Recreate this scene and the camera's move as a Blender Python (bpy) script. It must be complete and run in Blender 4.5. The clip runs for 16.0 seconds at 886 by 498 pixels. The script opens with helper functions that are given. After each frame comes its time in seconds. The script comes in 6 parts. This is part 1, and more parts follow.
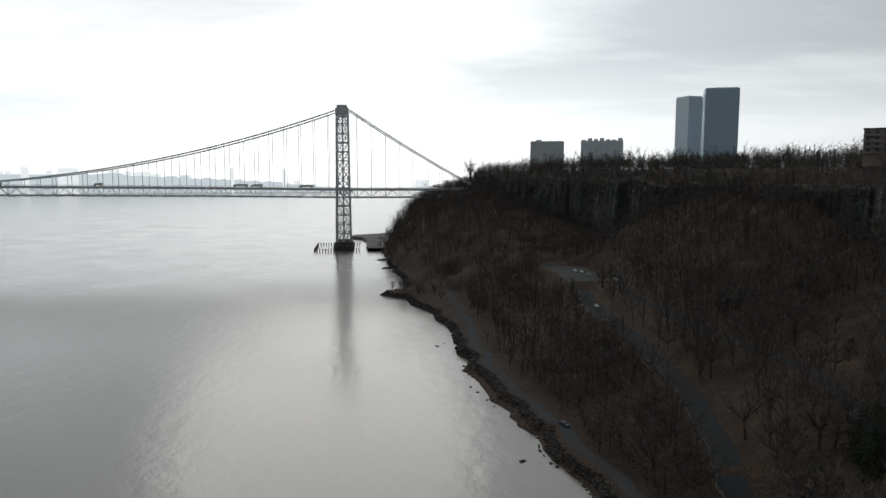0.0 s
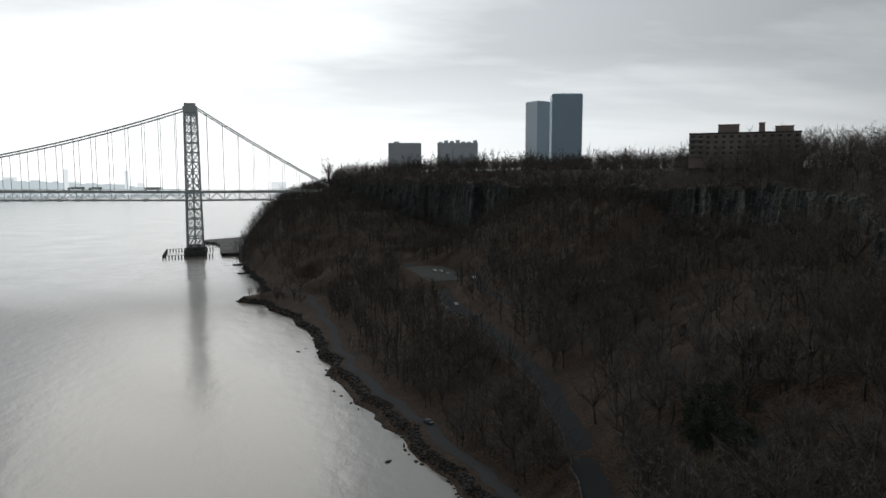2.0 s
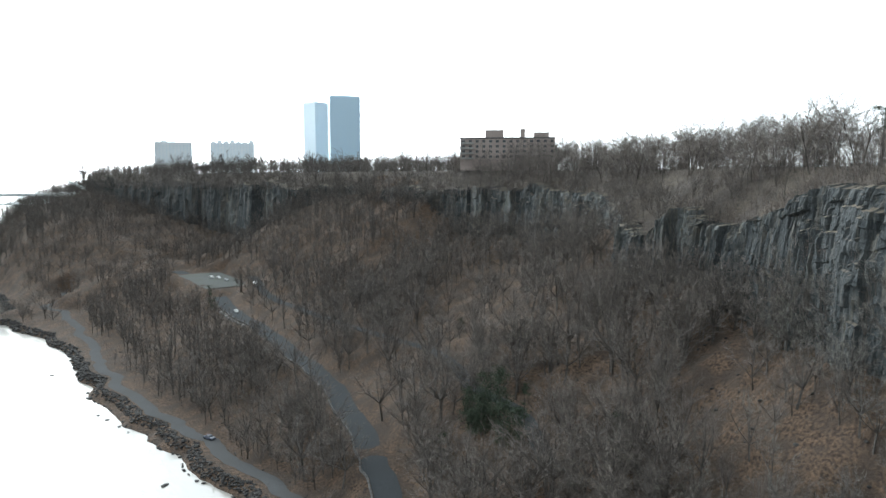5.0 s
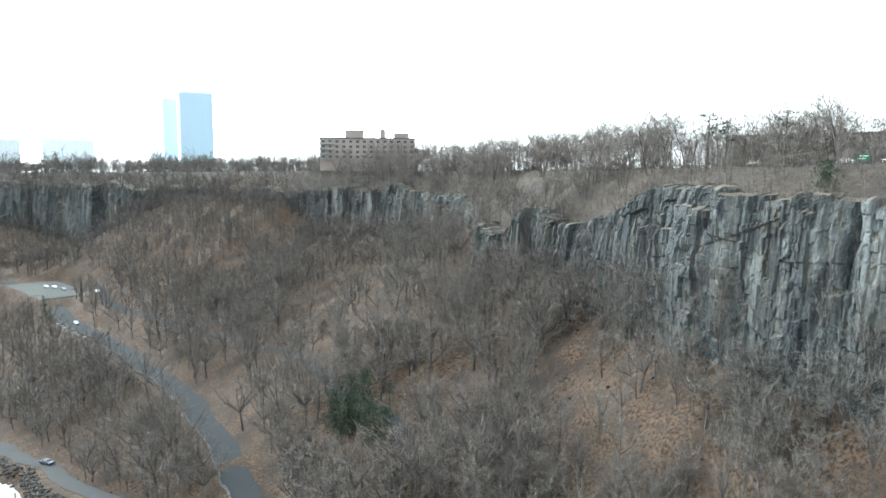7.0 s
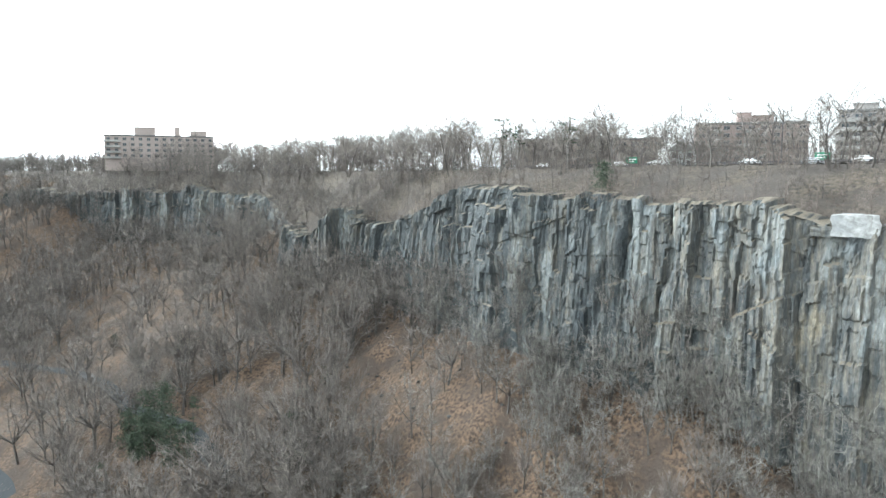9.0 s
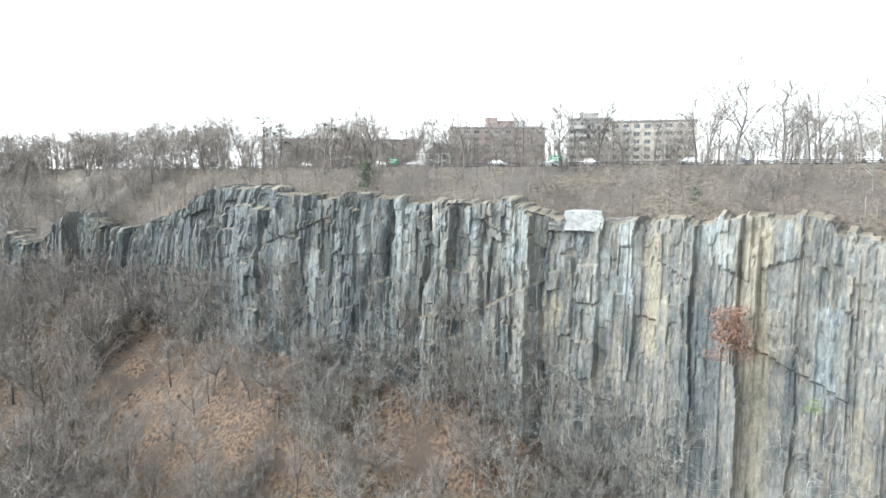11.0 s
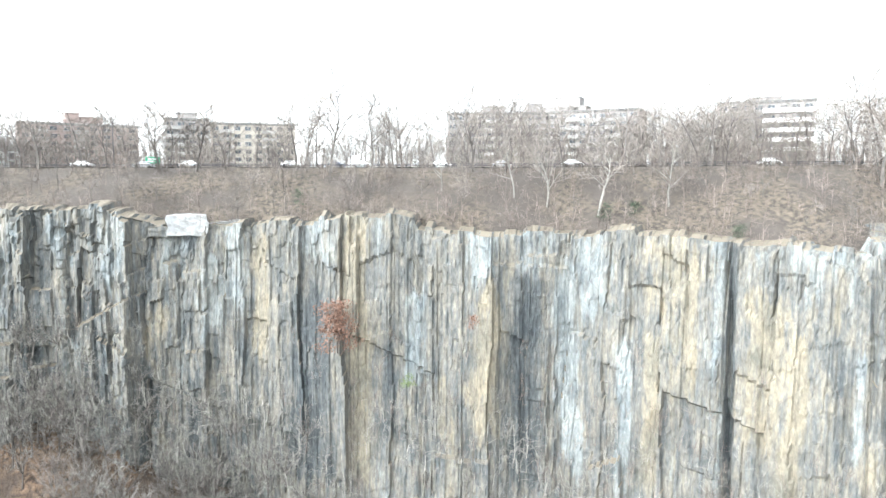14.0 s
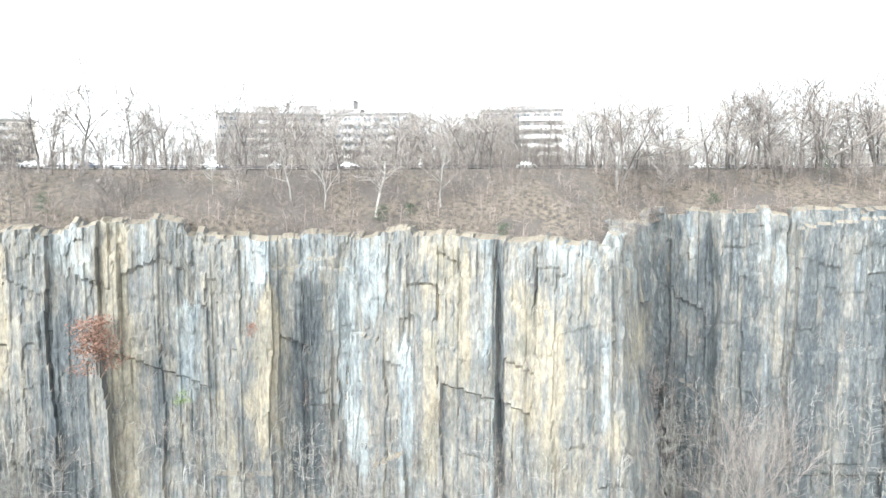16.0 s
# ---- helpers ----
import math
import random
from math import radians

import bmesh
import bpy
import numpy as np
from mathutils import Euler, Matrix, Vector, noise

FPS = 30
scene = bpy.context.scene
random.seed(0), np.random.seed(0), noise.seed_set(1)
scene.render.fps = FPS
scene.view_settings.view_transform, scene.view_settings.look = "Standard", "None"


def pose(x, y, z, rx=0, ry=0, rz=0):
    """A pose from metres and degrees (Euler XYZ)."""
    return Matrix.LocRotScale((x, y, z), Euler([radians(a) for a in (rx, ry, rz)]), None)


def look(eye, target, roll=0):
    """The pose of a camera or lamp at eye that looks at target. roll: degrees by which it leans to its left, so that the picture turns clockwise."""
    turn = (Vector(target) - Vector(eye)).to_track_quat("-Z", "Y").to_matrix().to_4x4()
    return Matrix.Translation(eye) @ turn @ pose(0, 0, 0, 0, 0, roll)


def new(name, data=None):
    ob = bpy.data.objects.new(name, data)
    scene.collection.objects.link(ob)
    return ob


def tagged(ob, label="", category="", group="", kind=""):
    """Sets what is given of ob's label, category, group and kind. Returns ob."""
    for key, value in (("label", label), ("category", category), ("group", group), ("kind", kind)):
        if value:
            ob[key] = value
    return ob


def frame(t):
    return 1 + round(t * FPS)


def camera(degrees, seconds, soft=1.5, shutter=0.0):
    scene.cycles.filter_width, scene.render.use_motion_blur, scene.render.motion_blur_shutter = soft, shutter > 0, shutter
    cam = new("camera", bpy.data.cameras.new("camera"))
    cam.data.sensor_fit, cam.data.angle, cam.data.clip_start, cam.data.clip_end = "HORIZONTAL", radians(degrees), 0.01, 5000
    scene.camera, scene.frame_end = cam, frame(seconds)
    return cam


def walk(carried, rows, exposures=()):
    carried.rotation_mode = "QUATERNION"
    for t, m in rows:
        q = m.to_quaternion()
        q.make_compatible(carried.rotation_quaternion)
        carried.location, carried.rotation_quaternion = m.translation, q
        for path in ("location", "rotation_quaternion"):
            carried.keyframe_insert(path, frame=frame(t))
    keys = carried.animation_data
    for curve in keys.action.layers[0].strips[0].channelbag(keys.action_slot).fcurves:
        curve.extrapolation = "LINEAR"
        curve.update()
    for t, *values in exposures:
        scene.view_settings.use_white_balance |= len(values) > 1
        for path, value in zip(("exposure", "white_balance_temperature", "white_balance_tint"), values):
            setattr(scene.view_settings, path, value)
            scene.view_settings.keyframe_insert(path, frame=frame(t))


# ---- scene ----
EYE = 95.0                      # the drone hangs over the river edge, 95 m above the water
cam = camera(65.45, 16.0, soft=1.5)
# seconds, turn to the right, pitch, roll
PATH = [
    (0.0, 0.00, -6.08, -0.07), (0.5, 2.16, -6.04, -0.05), (1.0, 4.62, -6.00, 0.04), (1.5, 7.39, -5.98, 0.07),
    (2.0, 11.64, -5.96, 0.08), (2.5, 14.43, -5.92, 0.09), (3.0, 17.89, -5.92, 0.14), (3.5, 20.51, -5.90, 0.11),
    (4.0, 24.36, -5.89, 0.05), (4.2, 25.73, -5.88, 0.04), (6.3, 35.75, -5.82, -0.03), (6.5, 37.15, -5.82, -0.05),
    (7.0, 41.14, -5.79, -0.05), (7.5, 45.25, -5.78, -0.04), (8.0, 49.18, -5.76, -0.04), (8.5, 53.25, -5.74, -0.01),
    (8.7, 54.75, -5.73, -0.03), (10.8, 74.10, -5.71, -0.15), (11.0, 76.42, -5.70, -0.15), (11.5, 82.76, -5.68, -0.11),
    (12.0, 88.25, -5.65, -0.06), (12.5, 93.50, -5.63, -0.05), (13.0, 98.98, -5.58, -0.03), (13.5, 103.59, -5.52, 0.00),
    (14.0, 108.36, -5.46, 0.04), (14.5, 112.65, -5.39, 0.05), (15.0, 117.05, -5.35, 0.10), (15.5, 121.74, -5.33, 0.17),
    (16.0, 126.66, -5.31, 0.26)]
# seconds, stops, kelvin, tint
EXPOSURES = [(0.0, 0.0, 6500, 10), (2.5, -0.08, 6450, 10), (3.0, 0.3, 6400, 9), (3.5, 0.85, 6300, 8), (4.2, 1.6, 6250, 7), (6.3, 3.15, 6050, 2), (8.5, 3.5, 6100, 3),
             (11.0, 3.9, 6250, 6), (13.5, 4.1, 6300, 8), (16.0, 4.15, 6300, 8)]
walk(cam, [(t, pose(0, 0, EYE, 90 + p, r, -a)) for t, a, p, r in PATH], EXPOSURES)

# ---------------------------------------------------------------- light
SUN_AZ, SUN_EL = -10.0, 24.0


def heading(az, el=0.0):
    a, e = radians(az), radians(el)
    return Vector((math.sin(a) * math.cos(e), math.cos(a) * math.cos(e), math.sin(e)))


def build_world():
    world = bpy.data.worlds.new("overcast_sky")
    scene.world = world
    world.use_nodes = True
    nt = world.node_tree
    n, l = nt.nodes, nt.links
    n.clear()
    out = n.new("ShaderNodeOutputWorld")
    bg = n.new("ShaderNodeBackground")
    l.new(bg.outputs[0], out.inputs[0])
    sky = n.new("ShaderNodeTexSky")
    sky.sky_type, sky.sun_disc = "NISHITA", False
    sky.sun_elevation, sky.sun_rotation = radians(SUN_EL), radians(SUN_AZ)
    co = n.new("ShaderNodeTexCoord")
    # cloud sheet: direction over height gives a flat layer seen in perspective
    sep = n.new("ShaderNodeSeparateXYZ")
    l.new(co.outputs["Generated"], sep.inputs[0])
    den = n.new("ShaderNodeMath"); den.operation = "ADD"; den.inputs[1].default_value = 0.10
    zz = n.new("ShaderNodeMath"); zz.operation = "MAXIMUM"; zz.inputs[1].default_value = 0.0
    l.new(sep.outputs[2], zz.inputs[0]); l.new(zz.outputs[0], den.inputs[0])
    dv = n.new("ShaderNodeVectorMath"); dv.operation = "DIVIDE"
    cmb = n.new("ShaderNodeCombineXYZ")
    for i in range(3):
        l.new(den.outputs[0], cmb.inputs[i])
    l.new(co.outputs["Generated"], dv.inputs[0]); l.new(cmb.outputs[0], dv.inputs[1])
    noi = n.new("ShaderNodeTexNoise")
    noi.inputs["Scale"].default_value, noi.inputs["Detail"].default_value = 0.75, 6.0
    noi.inputs["Roughness"].default_value = 0.52
    mp = n.new("ShaderNodeMapping")
    mp.inputs["Location"].default_value = (2.7, 0.4, 0.0)
    mp.inputs["Scale"].default_value = (0.55, 1.0, 0.6)
    l.new(dv.outputs[0], mp.inputs[0]); l.new(mp.outputs[0], noi.inputs["Vector"])
    ramp = n.new("ShaderNodeValToRGB")
    ramp.color_ramp.elements[0].position, ramp.color_ramp.elements[1].position = 0.41, 0.66
    ramp.color_ramp.elements[0].color = (0.55, 0.585, 0.61, 1)
    ramp.color_ramp.elements[1].color = (0.95, 0.985, 1.0, 1)
    l.new(noi.outputs["Fac"], ramp.inputs[0])
    low = n.new("ShaderNodeMapRange")
    low.inputs["From Min"].default_value, low.inputs["From Max"].default_value = 0.02, 0.17
    l.new(sep.outputs[2], low.inputs["Value"])
    clear = n.new("ShaderNodeMix"); clear.data_type = "RGBA"
    clear.inputs[6].default_value = (0.93, 0.975, 1.0, 1)
    l.new(low.outputs[0], clear.inputs[0]); l.new(ramp.outputs[0], clear.inputs[7])
    # the veil of cloud is bright towards the hidden sun and dull on the far side
    dot = n.new("ShaderNodeVectorMath"); dot.operation = "DOT_PRODUCT"
    dot.inputs[1].default_value = heading(SUN_AZ, 12.0)
    l.new(co.outputs["Generated"], dot.inputs[0])
    mr = n.new("ShaderNodeMapRange")
    mr.inputs["From Min"].default_value, mr.inputs["From Max"].default_value = -0.6, 1.0
    mr.inputs["To Min"].default_value, mr.inputs["To Max"].default_value = 0.0, 1.0
    l.new(dot.outputs["Value"], mr.inputs["Value"])
    pw = n.new("ShaderNodeMath"); pw.operation = "POWER"; pw.inputs[1].default_value = 2.8
    l.new(mr.outputs[0], pw.inputs[0])
    gain = n.new("ShaderNodeMath"); gain.operation = "MULTIPLY_ADD"
    gain.inputs[1].default_value, gain.inputs[2].default_value = 1.2, 0.17
    l.new(pw.outputs[0], gain.inputs[0])
    cl = n.new("ShaderNodeVectorMath"); cl.operation = "SCALE"
    l.new(clear.outputs[2], cl.inputs[0]); l.new(gain.outputs[0], cl.inputs["Scale"])
    nis = n.new("ShaderNodeVectorMath"); nis.operation = "SCALE"; nis.inputs["Scale"].default_value = 0.05
    l.new(sky.outputs[0], nis.inputs[0])
    mix = n.new("ShaderNodeMix"); mix.data_type = "RGBA"; mix.inputs[0].default_value = 0.93
    l.new(nis.outputs[0], mix.inputs[6]); l.new(cl.outputs[0], mix.inputs[7])
    l.new(mix.outputs[2], bg.inputs[0])
    bg.inputs[1].default_value = 1.0


build_world()
sun_data = bpy.data.lights.new("sun", "SUN")
sun_data.energy, sun_data.angle, sun_data.color = 0.2, radians(25), (1.0, 0.95, 0.88)
sun = new("sun", sun_data)
sun.matrix_world = look(heading(SUN_AZ, SUN_EL) * 900, (0, 0, 0))

# ---------------------------------------------------------------- materials


def node_mat(name):
    m = bpy.data.materials.new(name)
    m.use_nodes = True
    nt = m.node_tree
    return m, nt, nt.nodes["Principled BSDF"]


def noisy(name, c0, c1, scale=1.0, rough=0.85, bump=0.3, stretch=(1, 1, 1), c2=None, scale2=0.08, metal=0.0, island=0.0,
          lo=0.35, hi=0.65, bumpdist=0.1, specular=0.3):
    """Two tones by fine noise, a third by coarse noise, a little relief, and a shift from piece to piece."""
    m, nt, bsdf = node_mat(name)
    n, l = nt.nodes, nt.links
    geo = n.new("ShaderNodeNewGeometry")
    mp = n.new("ShaderNodeMapping"); mp.inputs["Scale"].default_value = stretch
    l.new(geo.outputs["Position"], mp.inputs[0])
    a = n.new("ShaderNodeTexNoise")
    a.inputs["Scale"].default_value, a.inputs["Detail"].default_value, a.inputs["Roughness"].default_value = scale, 6, 0.6
    l.new(mp.outputs[0], a.inputs["Vector"])
    r = n.new("ShaderNodeValToRGB")
    r.color_ramp.elements[0].position, r.color_ramp.elements[1].position = lo, hi
    r.color_ramp.elements[0].color, r.color_ramp.elements[1].color = (*c0, 1), (*c1, 1)
    l.new(a.outputs["Fac"], r.inputs[0])
    col = r.outputs[0]
    if c2:
        b = n.new("ShaderNodeTexNoise")
        b.inputs["Scale"].default_value, b.inputs["Detail"].default_value = scale2, 4
        l.new(geo.outputs["Position"], b.inputs["Vector"])
        rb = n.new("ShaderNodeValToRGB")
        rb.color_ramp.elements[0].position, rb.color_ramp.elements[1].position = 0.42, 0.62
        l.new(b.outputs["Fac"], rb.inputs[0])
        x = n.new("ShaderNodeMix"); x.data_type = "RGBA"
        l.new(rb.outputs[0], x.inputs[0]); l.new(col, x.inputs[6]); x.inputs[7].default_value = (*c2, 1)
        col = x.outputs[2]
    if island:
        hs = n.new("ShaderNodeHueSaturation")
        mr = n.new("ShaderNodeMapRange")
        mr.inputs["To Min"].default_value, mr.inputs["To Max"].default_value = 1 - island, 1 + island
        l.new(geo.outputs["Random Per Island"], mr.inputs["Value"]); l.new(mr.outputs[0], hs.inputs["Value"])
        l.new(col, hs.inputs["Color"])
        col = hs.outputs[0]
    l.new(col, bsdf.inputs["Base Color"])
    bsdf.inputs["Roughness"].default_value, bsdf.inputs["Metallic"].default_value = rough, metal
    bsdf.inputs["Specular IOR Level"].default_value = specular
    if bump:
        bp = n.new("ShaderNodeBump")
        bp.inputs["Strength"].default_value, bp.inputs["Distance"].default_value = bump, bumpdist
        l.new(a.outputs["Fac"], bp.inputs["Height"]); l.new(bp.outputs[0], bsdf.inputs["Normal"])
    return m


M_LITTER = noisy("leaf_litter", (0.030, 0.022, 0.017), (0.145, 0.097, 0.065), 1.3, 0.95, 1.0, c2=(0.058, 0.044, 0.035), scale2=0.16, lo=0.37, hi=0.64, bumpdist=0.6)
M_PLATEAU = noisy("dry_grass_and_litter", (0.034, 0.029, 0.025), (0.110, 0.090, 0.069), 1.1, 0.95, 0.8, c2=(0.058, 0.049, 0.043), scale2=0.09, lo=0.38, hi=0.62, bumpdist=0.6)
M_BARK = noisy("bare_bark", (0.040, 0.035, 0.031), (0.088, 0.077, 0.068), 2.0, 0.7, 0.0, island=0.5, specular=0.5)
M_TWIG = noisy("bare_twigs", (0.108, 0.092, 0.082), (0.180, 0.156, 0.139), 0.12, 0.75, 0.0, island=0.35, specular=0.4)
M_BRUSH = noisy("brown_brush", (0.082, 0.067, 0.058), (0.162, 0.133, 0.116), 0.15, 0.75, 0.0, island=0.45)
M_PALEBARK = noisy("pale_bark", (0.143, 0.135, 0.124), (0.217, 0.206, 0.188), 2.0, 0.85, 0.0, island=0.15)
M_EVERGREEN = noisy("evergreen_needles", (0.022, 0.034, 0.021), (0.052, 0.068, 0.042), 0.8, 0.8, 0.0, island=0.35)
M_RUSTLEAF = noisy("rust_leaves", (0.10, 0.055, 0.040), (0.165, 0.095, 0.068), 1.0, 0.85, 0.0, island=0.45)
M_ASPHALT = noisy("asphalt", (0.042, 0.046, 0.049), (0.064, 0.069, 0.073), 3.0, 0.95, 0.2, c2=(0.052, 0.056, 0.059), scale2=0.15, bumpdist=0.02, specular=0.08)
M_GRAVEL = noisy("worn_shore_asphalt", (0.066, 0.068, 0.070), (0.094, 0.096, 0.098), 3.0, 0.95, 0.2, c2=(0.076, 0.077, 0.077), scale2=0.1, bumpdist=0.03, specular=0.08)
M_LOT = noisy("worn_pale_asphalt", (0.085, 0.09, 0.088), (0.13, 0.135, 0.13), 2.0, 0.95, 0.2, c2=(0.10, 0.105, 0.095), scale2=0.12, bumpdist=0.02, specular=0.08)
M_RIPRAP = noisy("wet_dark_stone", (0.02, 0.02, 0.02), (0.065, 0.062, 0.06), 0.8, 0.8, 0.5, island=0.4, bumpdist=0.1, specular=0.15)
M_STEEL = noisy("bridge_steel", (0.78, 0.84, 0.85), (0.86, 0.90, 0.90), 0.6, 0.4, 0.05, c2=(0.72, 0.77, 0.78), scale2=0.1, specular=0.7)
M_CONCRETE = noisy("concrete", (0.28, 0.275, 0.26), (0.42, 0.41, 0.39), 0.8, 0.85, 0.25, c2=(0.24, 0.235, 0.225), scale2=0.12)
M_PIER = noisy("granite_pier", (0.10, 0.10, 0.10), (0.20, 0.195, 0.185), 0.5, 0.8, 0.3, c2=(0.09, 0.09, 0.09), scale2=0.1)
M_BRICK_RED = noisy("red_brick_wall", (0.22, 0.165, 0.15), (0.29, 0.22, 0.20), 1.5, 0.9, 0.15, c2=(0.21, 0.165, 0.15), scale2=0.06)
M_BRICK_BUFF = noisy("buff_brick_wall", (0.33, 0.30, 0.255), (0.42, 0.385, 0.33), 1.5, 0.9, 0.15, c2=(0.32, 0.29, 0.25), scale2=0.06)
M_BRICK_GREY = noisy("grey_brown_brick_wall", (0.19, 0.18, 0.172), (0.26, 0.245, 0.235), 1.5, 0.9, 0.15, c2=(0.18, 0.17, 0.165), scale2=0.06)
# brick of the far ridge house, lightened to imitate haze
M_BRICK_TAN = noisy("hazed_tan_brick_wall", (0.33, 0.275, 0.25), (0.41, 0.345, 0.315), 1.5, 0.9, 0.15, c2=(0.31, 0.26, 0.24), scale2=0.06)
M_WHITE = noisy("white_paint", (0.72, 0.72, 0.70), (0.82, 0.82, 0.80), 1.0, 0.6, 0.05)
M_ROOF = noisy("dark_roof", (0.08, 0.08, 0.08), (0.15, 0.145, 0.14), 0.8, 0.9, 0.2)
M_RUBBER = noisy("rubber", (0.015, 0.015, 0.015), (0.03, 0.03, 0.03), 3, 0.8, 0.0)
M_DARKMETAL = noisy("dark_metal", (0.04, 0.04, 0.045), (0.07, 0.07, 0.075), 3, 0.5, 0.0, metal=0.6)
M_SIGN = noisy("green_sign_sheet", (0.02, 0.20, 0.11), (0.03, 0.25, 0.14), 1.0, 0.4, 0.0)


def glassy(name, tint, rough=0.08):
    m, nt, bsdf = node_mat(name)
    bsdf.inputs["Base Color"].default_value = (*tint, 1)
    bsdf.inputs["Roughness"].default_value, bsdf.inputs["Metallic"].default_value = rough, 0.0
    bsdf.inputs["Specular IOR Level"].default_value = 0.5
    return m


M_PANE = glassy("window_glass", (0.035, 0.045, 0.055))
# both tower tints are lightened and blued to paint in haze
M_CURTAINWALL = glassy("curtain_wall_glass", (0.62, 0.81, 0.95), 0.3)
M_CURTAINHAZE = glassy("hazed_curtain_wall_glass", (0.76, 0.88, 0.96), 0.25)


def paint(name, col):
    m, nt, bsdf = node_mat(name)
    bsdf.inputs["Base Color"].default_value = (*col, 1)
    bsdf.inputs["Roughness"].default_value = 0.3
    bsdf.inputs["Coat Weight"].default_value = 0.5
    return m


M_CAR_WHITE, M_CAR_DARK = paint("white_car_paint", (0.75, 0.75, 0.74)), paint("dark_blue_car_paint", (0.04, 0.05, 0.08))
M_CAR_GREY = paint("silver_car_paint", (0.35, 0.36, 0.37))


def water_mat():
    m, nt, bsdf = node_mat("river_water")
    n, l = nt.nodes, nt.links
    bsdf.inputs["Base Color"].default_value = (0.30, 0.288, 0.260, 1)
    bsdf.inputs["Specular IOR Level"].default_value = 1.0
    bsdf.inputs["Roughness"].default_value = 0.12
    bsdf.inputs["IOR"].default_value = 1.33
    geo = n.new("ShaderNodeNewGeometry")
    heights = []
    for sc, st, det in ((0.16, (1.0, 0.55, 1), 3), (0.9, (1.0, 0.6, 1), 4), (0.02, (1, 1, 1), 3)):
        mp = n.new("ShaderNodeMapping"); mp.inputs["Scale"].default_value = st
        mp.inputs["Rotation"].default_value = (0, 0, 0.5)
        l.new(geo.outputs["Position"], mp.inputs[0])
        t = n.new("ShaderNodeTexNoise"); t.inputs["Scale"].default_value, t.inputs["Detail"].default_value = sc, det
        l.new(mp.outputs[0], t.inputs["Vector"])
        heights.append(t.outputs["Fac"])
    b1 = n.new("ShaderNodeBump"); b1.inputs["Strength"].default_value, b1.inputs["Distance"].default_value = 0.28, 0.8
    b2 = n.new("ShaderNodeBump"); b2.inputs["Strength"].default_value, b2.inputs["Distance"].default_value = 0.22, 0.2
    l.new(heights[0], b1.inputs["Height"]); l.new(heights[1], b2.inputs["Height"])
    l.new(b1.outputs[0], b2.inputs["Normal"]); l.new(b2.outputs[0], bsdf.inputs["Normal"])
    mr = n.new("ShaderNodeMapRange")
    mr.inputs["To Min"].default_value, mr.inputs["To Max"].default_value = 0.10, 0.22
    l.new(heights[2], mr.inputs["Value"]); l.new(mr.outputs[0], bsdf.inputs["Roughness"])
    return m


